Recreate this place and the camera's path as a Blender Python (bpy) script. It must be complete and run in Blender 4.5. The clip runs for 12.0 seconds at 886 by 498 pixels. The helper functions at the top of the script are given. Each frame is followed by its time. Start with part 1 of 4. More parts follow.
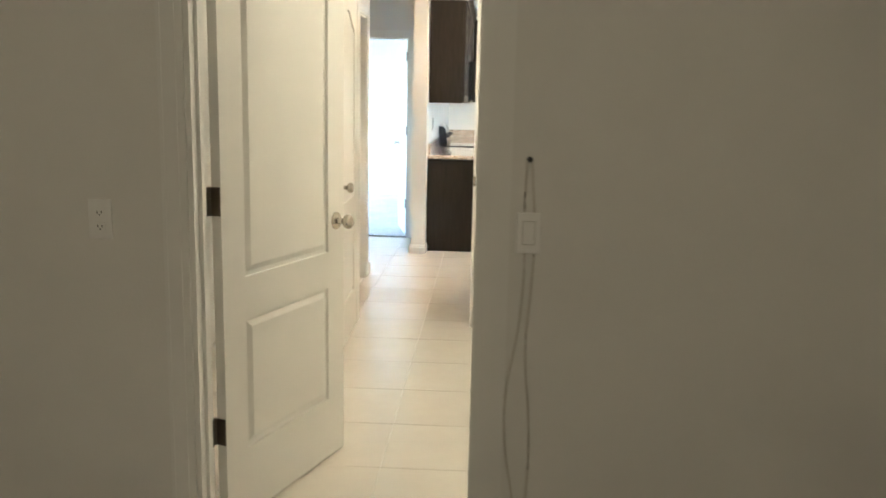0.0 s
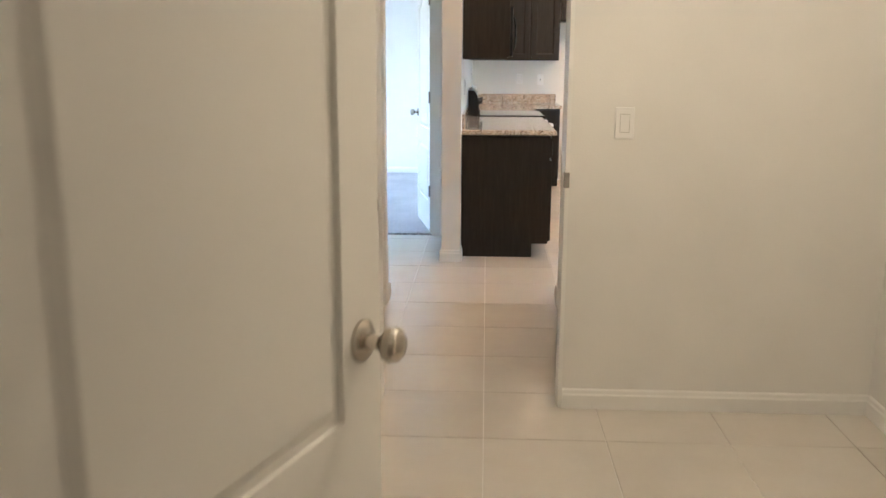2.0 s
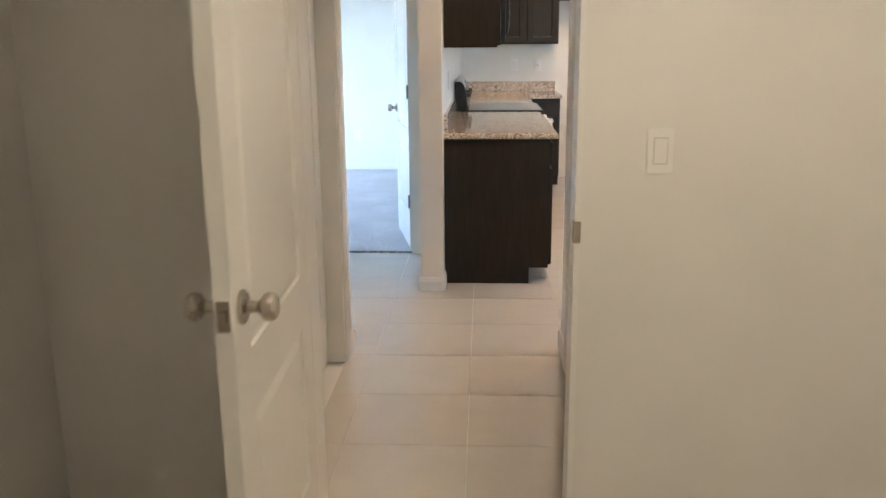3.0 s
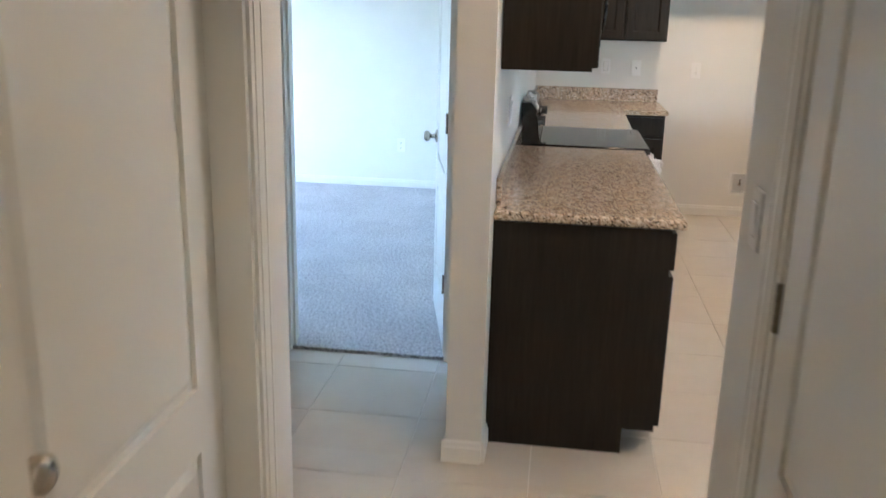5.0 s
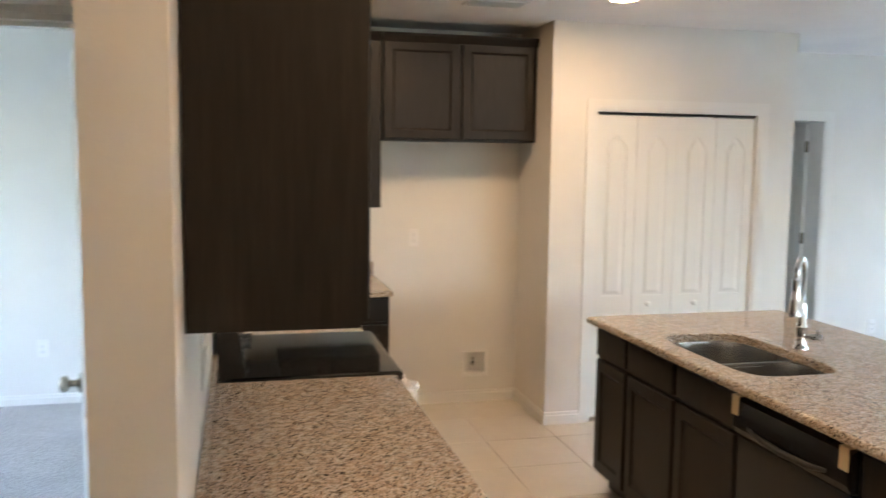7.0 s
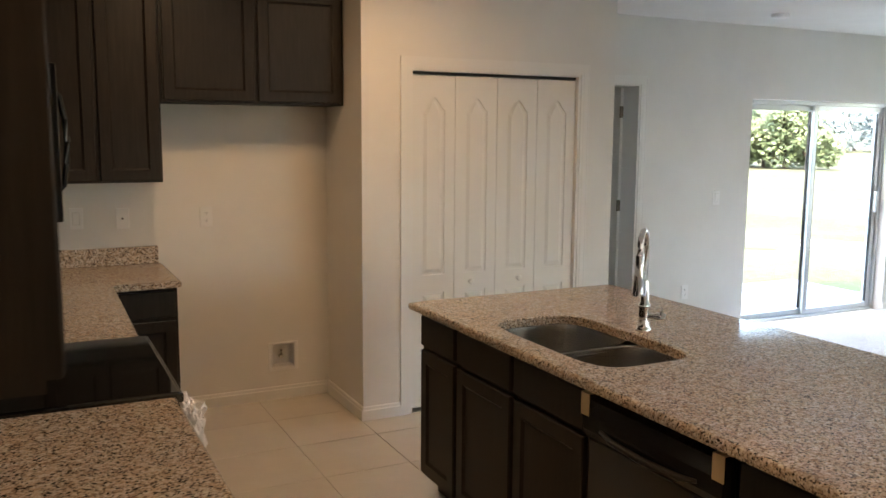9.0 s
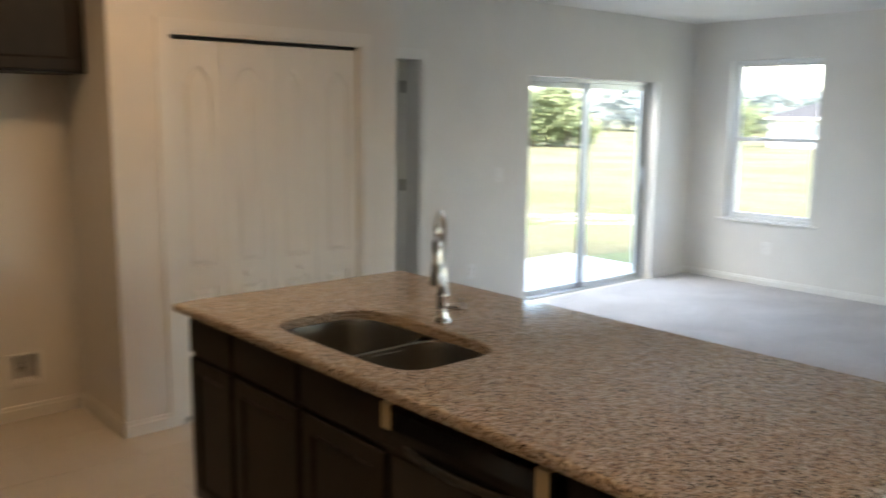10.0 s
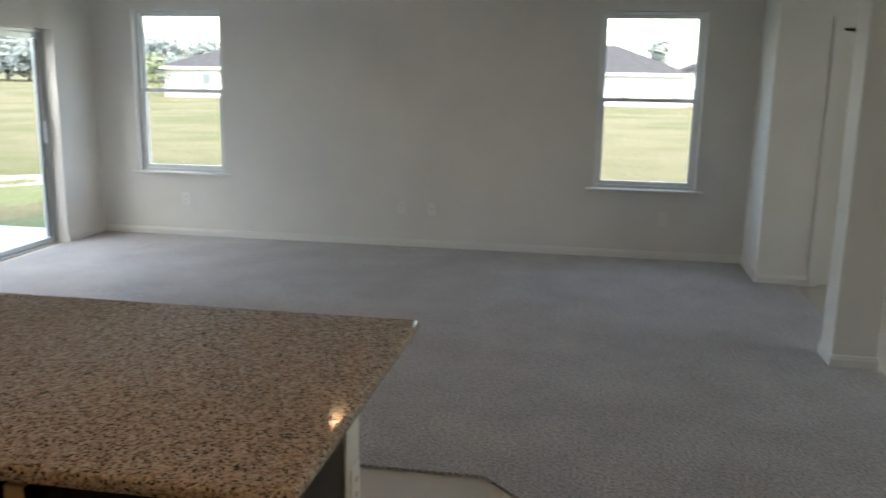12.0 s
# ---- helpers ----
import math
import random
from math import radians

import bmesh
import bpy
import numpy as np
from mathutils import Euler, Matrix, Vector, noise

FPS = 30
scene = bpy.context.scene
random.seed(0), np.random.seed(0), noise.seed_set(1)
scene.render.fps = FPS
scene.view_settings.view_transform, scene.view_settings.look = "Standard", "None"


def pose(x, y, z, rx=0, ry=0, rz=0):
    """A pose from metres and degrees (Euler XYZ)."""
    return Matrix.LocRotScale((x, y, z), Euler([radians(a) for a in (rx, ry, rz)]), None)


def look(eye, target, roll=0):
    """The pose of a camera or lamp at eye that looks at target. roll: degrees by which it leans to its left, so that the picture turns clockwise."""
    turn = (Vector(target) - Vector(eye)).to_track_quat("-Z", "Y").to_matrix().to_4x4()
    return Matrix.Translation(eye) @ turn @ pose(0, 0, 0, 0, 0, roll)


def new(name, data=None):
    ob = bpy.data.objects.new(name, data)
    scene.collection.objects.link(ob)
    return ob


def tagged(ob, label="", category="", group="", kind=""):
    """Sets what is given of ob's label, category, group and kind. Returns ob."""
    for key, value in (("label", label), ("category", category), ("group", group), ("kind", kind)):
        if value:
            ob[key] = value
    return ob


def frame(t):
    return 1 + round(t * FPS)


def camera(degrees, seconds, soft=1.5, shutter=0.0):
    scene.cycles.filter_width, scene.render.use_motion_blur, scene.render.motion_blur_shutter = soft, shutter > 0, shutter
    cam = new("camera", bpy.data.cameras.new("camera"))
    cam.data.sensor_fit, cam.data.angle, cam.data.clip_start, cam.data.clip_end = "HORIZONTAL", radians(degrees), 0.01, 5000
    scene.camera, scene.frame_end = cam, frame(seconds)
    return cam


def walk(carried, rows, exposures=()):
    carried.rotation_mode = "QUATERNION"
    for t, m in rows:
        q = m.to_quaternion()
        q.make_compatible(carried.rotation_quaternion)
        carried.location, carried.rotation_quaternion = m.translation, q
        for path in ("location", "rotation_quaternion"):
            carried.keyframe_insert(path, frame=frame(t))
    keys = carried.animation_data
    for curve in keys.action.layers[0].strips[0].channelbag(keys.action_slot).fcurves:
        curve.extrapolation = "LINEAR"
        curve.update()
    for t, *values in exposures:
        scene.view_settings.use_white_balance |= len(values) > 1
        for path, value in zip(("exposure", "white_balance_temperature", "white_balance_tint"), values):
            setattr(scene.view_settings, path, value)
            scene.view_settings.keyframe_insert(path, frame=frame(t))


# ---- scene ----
cam = camera(55.1, 12.0, shutter=0.5)
PATH = [
    (0, (0.564, -1.504, 1.424), (0.466, 0.463, 1.079), 1.2),
    (0.5, (0.426, -1.071, 1.42), (0.264, 0.891, 1.067), 0.4),
    (1, (0.311, -0.575, 1.415), (0.102, 1.381, 1.056), 0.6),
    (1.5, (0.169, -0.069, 1.407), (0.016, 1.884, 1.002), 0.1),
    (2, (0.175, 0.476, 1.379), (0.077, 2.427, 0.949), 0.2),
    (2.5, (0.204, 0.989, 1.407), (0.123, 2.936, 0.96), -0.5),
    (4.5, (0.292, 3.086, 1.544), (0.075, 4.996, 0.992), 1.0),
    (5, (0.213, 3.559, 1.588), (-0.041, 5.468, 1.048), 1.4),
    (5.5, (0.149, 3.979, 1.585), (-0.065, 5.907, 1.099), 0.3),
    (6, (0.141, 4.409, 1.574), (0.036, 6.352, 1.11), -0.1),
    (6.5, (0.116, 4.77, 1.626), (0.295, 6.733, 1.292), 1.3),
    (7, (0.096, 5.0, 1.71), (0.564, 6.933, 1.501), 0.7),
    (9, (0.301, 5.572, 1.676), (1.18, 7.348, 1.405), 0.4),
    (9.5, (0.409, 5.707, 1.669), (1.358, 7.443, 1.375), 0.1),
    (10, (0.505, 5.922, 1.649), (1.807, 7.407, 1.335), 0.6),
    (10.5, (0.522, 6.058, 1.663), (2.143, 7.173, 1.306), 0.7),
    (11, (0.551, 6.092, 1.649), (2.342, 6.895, 1.267), 1.6),
    (11.5, (0.533, 6.079, 1.654), (2.417, 6.623, 1.262), 2.0),
    (12, (0.516, 6.051, 1.664), (2.444, 6.389, 1.253), 0.9),
]
walk(cam, [(t, look(eye, target, roll)) for t, eye, target, roll in PATH],
     exposures=[(0.0, 6.45, 5250, -2), (1.0, 6.05, 5450, 3), (2.5, 5.6, 5450, 7), (4.5, 5.35, 5100, 2), (6.0, 5.15, 5750, 6), (7.0, 5.1, 6050, 6),
                (9.0, 4.25, 6900, 9), (10.5, 3.65, 7200, 8), (12.0, 3.2, 7350, 8)])

# ---- world, sun and lamps ----
world = bpy.data.worlds.new("sky")
scene.world = world
world.use_nodes = True
wn = world.node_tree
wn.nodes.clear()
sky = wn.nodes.new("ShaderNodeTexSky")
sky.sky_type = 'NISHITA'
sky.sun_disc = False
sky.sun_elevation = radians(58)
sky.sun_rotation = radians(215)
sky.air_density, sky.dust_density, sky.ozone_density = 1.0, 2.0, 1.0
bg = wn.nodes.new("ShaderNodeBackground")
bg.inputs["Strength"].default_value = 0.15
wout = wn.nodes.new("ShaderNodeOutputWorld")
wn.links.new(sky.outputs["Color"], bg.inputs["Color"])
wn.links.new(bg.outputs["Background"], wout.inputs["Surface"])

sun = new("sun", bpy.data.lights.new("sun", 'SUN'))
sun.data.energy, sun.data.angle, sun.data.color = 0.4, radians(14), (1.0, 0.97, 0.93)
sun.matrix_world = look((-3.0, -4.3, 8.4), (0, 0, 0))

LAMP_WARM = (1.0, 0.62, 0.34)
LAMP_SOFT = (1.0, 0.80, 0.58)
KITCHEN_W, FILL_CAN_W, HALL_W, DEN_FILL_W, BED_W, FRONT_W = 0.10, 0.03, 0.28, 0.031, 0.42, 1.0


def lamp_point(name, p, watts, color, radius=0.11):
    ob = new(name, bpy.data.lights.new(name, 'POINT'))
    ob.data.energy, ob.data.color, ob.data.shadow_soft_size = watts, color, radius
    ob.location = p
    return ob


def lamp_can(name, p, watts, color):
    """A recessed downlight: a small disk just under the ceiling, facing down."""
    ob = new(name, bpy.data.lights.new(name, 'AREA'))
    ob.data.shape, ob.data.size = 'DISK', 0.12
    ob.data.energy, ob.data.color = watts, color
    ob.location = p
    return ob


CH = 2.58
# The island and walkway cans are unseen extras that brighten counter and wall end.
CANS = (("kitchen", 2.12, 9.32, KITCHEN_W, LAMP_WARM), ("kitchen", 1.05, 9.50, KITCHEN_W, LAMP_WARM), ("island", 1.25, 6.90, FILL_CAN_W, LAMP_WARM), ("walkway_fill", 0.70, 5.75, FILL_CAN_W, LAMP_WARM))
for room, x, y, watts, color in CANS:
    lamp_can(room + "_can_light", (x, y, CH - 0.02), watts, color)
# Hall lamp is assumed from its warm walls; the den lamp is added fill.
lamp_point("hall_lamp_light", (0.75, 2.4, 2.42), HALL_W, LAMP_SOFT)
lamp_point("den_fill_light", (0.2, -1.6, 2.42), DEN_FILL_W, LAMP_SOFT)
bed_light = new("bedroom_window_light", bpy.data.lights.new("bedroom_window_light", 'AREA'))
bed_light.data.shape, bed_light.data.size, bed_light.data.size_y = 'RECTANGLE', 1.6, 1.4
bed_light.data.energy, bed_light.data.color = BED_W, (0.72, 0.88, 1.0)
bed_light.matrix_world = look((-4.27, 9.2, 1.45), (0, 9.2, 1.3))

# Lamp at an assumed, unseen south window; it brightens carpet and kitchen.
front_light = new("unseen_front_window_light", bpy.data.lights.new("unseen_front_window_light", 'AREA'))
front_light.data.shape, front_light.data.size, front_light.data.size_y = 'RECTANGLE', 2.2, 1.5
front_light.data.energy, front_light.data.color = FRONT_W, (0.86, 0.94, 1.0)
front_light.matrix_world = look((5.2, 1.46, 1.4), (5.0, 8.0, 1.2))

# added lamp hidden above the sliding door's head, standing in for the patio's sky
slider_fill = new("slider_fill_light", bpy.data.lights.new("slider_fill_light", 'AREA'))
slider_fill.data.shape, slider_fill.data.size, slider_fill.data.size_y = 'RECTANGLE', 1.9, 0.5
slider_fill.data.energy, slider_fill.data.color = 4.8, (0.96, 0.98, 1.0)
slider_fill.matrix_world = look((6.78, 11.55, 2.42), (6.5, 9.6, 0.3))

# ---- materials ----
def material(name, color, rough=0.5, metal=0.0, spec=0.5):
    m = bpy.data.materials.new(name)
    m.use_nodes = True
    b = m.node_tree.nodes["Principled BSDF"]
    b.inputs["Base Color"].default_value = (*color, 1)
    b.inputs["Roughness"].default_value = rough
    b.inputs["Metallic"].default_value = metal
    b.inputs["Specular IOR Level"].default_value = spec
    return m, m.node_tree, b


def add(nt, kind, **values):
    n = nt.nodes.new(kind)
    for key, value in values.items():
        n.inputs[key.replace("_", " ")].default_value = value
    return n


def coords(nt, scale=(1, 1, 1), turn=(0, 0, 0)):
    tc = nt.nodes.new("ShaderNodeTexCoord")
    mp = nt.nodes.new("ShaderNodeMapping")
    mp.inputs["Scale"].default_value = scale
    mp.inputs["Rotation"].default_value = turn
    geo = nt.nodes.new("ShaderNodeNewGeometry")
    nt.links.new(geo.outputs["Position"], mp.inputs["Vector"])
    return mp.outputs["Vector"]


def noise_tex(nt, vec, scale, detail=4.0, rough=0.55):
    n = add(nt, "ShaderNodeTexNoise", Scale=scale, Detail=detail, Roughness=rough)
    nt.links.new(vec, n.inputs["Vector"])
    return n.outputs["Fac"]


def ramp(nt, fac, stops, mode='LINEAR'):
    r = nt.nodes.new("ShaderNodeValToRGB")
    r.color_ramp.interpolation = mode
    while len(r.color_ramp.elements) < len(stops):
        r.color_ramp.elements.new(0.5)
    for e, (p, c) in zip(r.color_ramp.elements, stops):
        e.position = p
        e.color = (*c, 1) if len(c) == 3 else c
    nt.links.new(fac, r.inputs["Fac"])
    return r.outputs["Color"]


def bump(nt, bsdf, height, strength, distance):
    b = add(nt, "ShaderNodeBump", Strength=strength, Distance=distance)
    nt.links.new(height, b.inputs["Height"])
    nt.links.new(b.outputs["Normal"], bsdf.inputs["Normal"])


def mixc(nt, fac, a, b):
    m = nt.nodes.new("ShaderNodeMix")
    m.data_type = 'RGBA'
    for sock, v in ((m.inputs[0], fac), (m.inputs[6], a), (m.inputs[7], b)):
        if isinstance(v, (int, float)):
            sock.default_value = v
        elif isinstance(v, tuple):
            sock.default_value = (*v, 1)
        else:
            nt.links.new(v, sock)
    return m.outputs[2]


def paint(name, color, rough, grain=260.0, strength=0.25, dist=0.0012, vary=0.04):
    m, nt, b = material(name, color, rough)
    v = coords(nt)
    big = noise_tex(nt, v, 1.7, 3)
    lo = tuple(c * (1 - vary) for c in color)
    hi = tuple(min(1, c * (1 + vary)) for c in color)
    nt.links.new(ramp(nt, big, [(0.3, lo), (0.7, hi)]), b.inputs["Base Color"])
    fine = noise_tex(nt, v, grain, 2)
    bump(nt, b, fine, strength, dist)
    return m


WALL = paint("wall_paint", (0.77, 0.755, 0.72), 0.55, 140, 0.35, 0.0016)
CEIL = paint("ceiling_paint", (0.80, 0.79, 0.77), 0.8, 60, 0.6, 0.004)
TRIM = paint("trim_paint", (0.80, 0.79, 0.76), 0.32, 90, 0.06, 0.0006, 0.02)
DOOR = paint("door_paint", (0.79, 0.775, 0.735), 0.36, 160, 0.12, 0.0006, 0.02)
PLATE = material("plate_plastic", (0.84, 0.83, 0.81), 0.3)[0]
# Grey that paints the shade in the gap round a rocker.
GAP_SHADE = material("plate_gap_shade", (0.48, 0.465, 0.43), 0.6)[0]
SLOT = material("slot_dark", (0.03, 0.03, 0.03), 0.6)[0]
VINYL = paint("window_vinyl", (0.82, 0.83, 0.83), 0.3, 60, 0.03, 0.0004, 0.02)
STUCCO = paint("stucco", (0.72, 0.71, 0.68), 0.85, 40, 0.6, 0.004, 0.05)


def metal(name, color, rough, scratch=0.0):
    m, nt, b = material(name, color, rough, 1.0)
    v = coords(nt, (1, 1, 1))
    n = noise_tex(nt, v, 35, 3)
    r = add(nt, "ShaderNodeMapRange")
    r.inputs["To Min"].default_value, r.inputs["To Max"].default_value = rough * 0.75, rough * 1.3
    nt.links.new(n, r.inputs["Value"])
    nt.links.new(r.outputs["Result"], b.inputs["Roughness"])
    if scratch:
        bump(nt, b, noise_tex(nt, coords(nt, (1, 60, 60)), 6, 2), scratch, 0.0004)
    return m


NICKEL = metal("satin_nickel", (0.50, 0.46, 0.40), 0.24)
BRONZE = metal("hinge_metal", (0.22, 0.19, 0.155), 0.38)
STEEL = metal("brushed_steel", (0.46, 0.43, 0.39), 0.22, 0.2)
CHROME = metal("chrome", (0.80, 0.80, 0.80), 0.07)
ALU = metal("aluminium", (0.55, 0.57, 0.58), 0.4)


def make_tile():
    m, nt, b = material("floor_tile", (0.62, 0.58, 0.51), 0.27)
    v = coords(nt)
    info = nt.nodes.new("ShaderNodeObjectInfo")
    a = ramp(nt, noise_tex(nt, v, 5, 5, 0.6), [(0.3, (0.63, 0.59, 0.525)), (0.7, (0.665, 0.63, 0.565))])
    c = mixc(nt, info.outputs["Random"], (0.96, 0.95, 0.94), (1.0, 1.0, 1.0))
    mul = nt.nodes.new("ShaderNodeMix")
    mul.data_type, mul.blend_type = 'RGBA', 'MULTIPLY'
    mul.inputs[0].default_value = 1
    nt.links.new(a, mul.inputs[6])
    nt.links.new(c, mul.inputs[7])
    nt.links.new(mul.outputs[2], b.inputs["Base Color"])
    return m


TILE = make_tile()
GROUT = paint("grout", (0.74, 0.72, 0.68), 0.9, 200, 0.5, 0.001)


def make_carpet():
    m, nt, b = material("grey_carpet", (0.3, 0.3, 0.31), 0.95, 0, 0.1)
    v = coords(nt)
    tuft = noise_tex(nt, v, 70, 5, 0.75)
    patch = noise_tex(nt, v, 2.3, 5, 0.6)
    c1 = ramp(nt, tuft, [(0.39, (0.22, 0.212, 0.21)), (0.61, (0.70, 0.676, 0.67))])
    c2 = ramp(nt, patch, [(0.35, (0.84, 0.84, 0.85)), (0.65, (1.05, 1.05, 1.05))])
    mul = nt.nodes.new("ShaderNodeMix")
    mul.data_type, mul.blend_type = 'RGBA', 'MULTIPLY'
    mul.inputs[0].default_value = 1
    nt.links.new(c1, mul.inputs[6])
    nt.links.new(c2, mul.inputs[7])
    nt.links.new(mul.outputs[2], b.inputs["Base Color"])
    b.inputs["Sheen Weight"].default_value = 0.35
    bump(nt, b, noise_tex(nt, v, 55, 6, 0.8), 0.55, 0.02)
    return m


CARPET = make_carpet()


def make_granite():
    m, nt, b = material("speckled_granite", (0.5, 0.42, 0.35), 0.08, 0, 0.45)
    v = coords(nt)
    base = ramp(nt, noise_tex(nt, v, 110, 3, 0.6), [(0.34, (0.23, 0.170, 0.13)), (0.44, (0.47, 0.395, 0.325)), (0.55, (0.63, 0.56, 0.485)), (0.66, (0.72, 0.675, 0.62))])
    warm = ramp(nt, noise_tex(nt, v, 42, 3, 0.6), [(0.42, (1.0, 1.0, 1.0)), (0.62, (0.93, 0.85, 0.77))])
    mul = nt.nodes.new("ShaderNodeMix")
    mul.data_type, mul.blend_type = 'RGBA', 'MULTIPLY'
    mul.inputs[0].default_value = 1
    nt.links.new(base, mul.inputs[6])
    nt.links.new(warm, mul.inputs[7])
    dark = ramp(nt, noise_tex(nt, v, 150, 3, 0.6), [(0.37, (1, 1, 1)), (0.42, (0, 0, 0))])
    one = mixc(nt, dark, mul.outputs[2], (0.055, 0.042, 0.034))
    vor = add(nt, "ShaderNodeTexVoronoi", Scale=190.0)
    nt.links.new(v, vor.inputs["Vector"])
    sep = nt.nodes.new("ShaderNodeSeparateColor")
    nt.links.new(vor.outputs["Color"], sep.inputs["Color"])
    fleck = ramp(nt, sep.outputs["Red"], [(0.0, (1, 1, 1)), (0.10, (0, 0, 0))], 'CONSTANT')
    nt.links.new(mixc(nt, fleck, one, (0.03, 0.024, 0.02)), b.inputs["Base Color"])
    return m


GRANITE = make_granite()


def make_dark_wood():
    m, nt, b = material("espresso_wood", (0.03, 0.022, 0.018), 0.33, 0, 0.3)
    v = coords(nt, (9, 9, 0.7))
    g = noise_tex(nt, v, 7, 6, 0.65)
    nt.links.new(ramp(nt, g, [(0.25, (0.010, 0.0080, 0.0066)), (0.55, (0.019, 0.0150, 0.0122)), (0.8, (0.031, 0.0240, 0.0192))]), b.inputs["Base Color"])
    r = add(nt, "ShaderNodeMapRange")
    r.inputs["To Min"].default_value, r.inputs["To Max"].default_value = 0.36, 0.5
    nt.links.new(g, r.inputs["Value"])
    nt.links.new(r.outputs["Result"], b.inputs["Roughness"])
    bump(nt, b, g, 0.08, 0.001)
    return m


WOOD = make_dark_wood()
BLACK = paint("black_enamel", (0.010, 0.010, 0.011), 0.16, 50, 0.02, 0.0003)
GLASSTOP = material("black_ceramic", (0.008, 0.008, 0.009), 0.05)[0]
RUBBER = paint("black_plastic", (0.015, 0.015, 0.016), 0.4, 120, 0.1, 0.0004)
TAPE = paint("masking_tape", (0.50, 0.40, 0.25), 0.7, 90, 0.3, 0.0004)
CORD = paint("cord", (0.60, 0.57, 0.51), 0.7, 90, 0.2, 0.0003)


def make_glass(name, tint=(1, 1, 1)):
    m, nt, b = material(name, tint, 0.0)
    b.inputs["Transmission Weight"].default_value = 1.0
    b.inputs["IOR"].default_value = 1.05
    return m


GLASS = make_glass("window_glass")


def make_plastic_film():
    m, nt, b = material("clear_film", (0.82, 0.81, 0.80), 0.22)
    bump(nt, b, noise_tex(nt, coords(nt), 45, 3), 0.6, 0.006)
    return m


FILM = make_plastic_film()


def make_lamp_glow(name, strength, color=(1.0, 0.72, 0.44)):
    m, nt, b = material(name, (0.8, 0.75, 0.65), 0.4)
    b.inputs["Emission Color"].default_value = (*color, 1)
    b.inputs["Emission Strength"].default_value = strength
    return m


GLOW = make_lamp_glow("lamp_glow", 1.1)
GLOW_DIM = make_lamp_glow("lamp_glow_dim", 0.68)
GLOW_CAN = make_lamp_glow("lamp_glow_can", 4.2, LAMP_WARM)


def make_grass():
    m, nt, b = material("field_grass", (0.1, 0.12, 0.04), 0.9, 0, 0.1)
    v = coords(nt)
    geo = nt.nodes.new("ShaderNodeNewGeometry")
    sp = nt.nodes.new("ShaderNodeSeparateXYZ")
    nt.links.new(geo.outputs["Position"], sp.inputs["Vector"])
    fine = noise_tex(nt, v, 9, 6, 0.75)
    patch = noise_tex(nt, coords(nt, (1, 1, 1)), 0.16, 5, 0.6)
    green = ramp(nt, fine, [(0.3, (0.085, 0.088, 0.040)), (0.7, (0.135, 0.138, 0.064))])
    dry = ramp(nt, fine, [(0.3, (0.115, 0.106, 0.058)), (0.7, (0.19, 0.172, 0.098))])
    mask = ramp(nt, patch, [(0.42, (0, 0, 0)), (0.58, (1, 1, 1))])
    nt.links.new(mixc(nt, mask, green, dry), b.inputs["Base Color"])
    bump(nt, b, noise_tex(nt, v, 40, 5, 0.8), 0.8, 0.03)
    return m


GRASS = make_grass()


def two_tone(name, a, c, scale, rough=0.9, detail=5, bump_d=0.01):
    m, nt, b = material(name, a, rough, 0, 0.2)
    v = coords(nt)
    n = noise_tex(nt, v, scale, detail, 0.65)
    nt.links.new(ramp(nt, n, [(0.3, a), (0.7, c)]), b.inputs["Base Color"])
    bump(nt, b, noise_tex(nt, v, scale * 6, 4), 0.5, bump_d)
    return m


LAWN = two_tone("lawn_grass", (0.085, 0.096, 0.038), (0.130, 0.145, 0.058), 11)


def make_soil():
    m, nt, b = material("sandy_soil", (0.4, 0.36, 0.3), 0.95, 0, 0.1)
    v = coords(nt)
    sand = ramp(nt, noise_tex(nt, v, 3.0, 5, 0.65), [(0.3, (0.24, 0.215, 0.17)), (0.7, (0.46, 0.42, 0.35))])
    tuft = ramp(nt, noise_tex(nt, v, 9, 5, 0.7), [(0.3, (0.085, 0.088, 0.04)), (0.7, (0.135, 0.138, 0.064))])
    mask = ramp(nt, noise_tex(nt, coords(nt, (0.6, 1.6, 1), (0, 0, 0.7)), 1.3, 6, 0.7), [(0.47, (1, 1, 1)), (0.58, (0, 0, 0))])
    nt.links.new(mixc(nt, mask, sand, tuft), b.inputs["Base Color"])
    bump(nt, b, noise_tex(nt, v, 18, 4), 0.6, 0.02)
    return m


SAND = make_soil()
CONCRETE = two_tone("concrete", (0.50, 0.49, 0.46), (0.60, 0.59, 0.56), 1.6)
SHINGLE = two_tone("roof_shingle", (0.048, 0.047, 0.046), (0.08, 0.078, 0.076), 3.0)
BARK = two_tone("bark", (0.08, 0.06, 0.045), (0.16, 0.13, 0.10), 6)


def make_leaf(name, a, c):
    m, nt, b = material(name, a, 0.6, 0, 0.3)
    geo = nt.nodes.new("ShaderNodeNewGeometry")
    nt.links.new(ramp(nt, geo.outputs["Random Per Island"], [(0.0, a), (1.0, c)]), b.inputs["Base Color"])
    return m


LEAF = make_leaf("leaf_green", (0.13, 0.155, 0.07), (0.20, 0.235, 0.11))
# Distance haze is mixed into these paler, bluer leaf colours.
LEAF_HAZED = make_leaf("leaf_hazed", (0.15, 0.18, 0.165), (0.22, 0.25, 0.22))


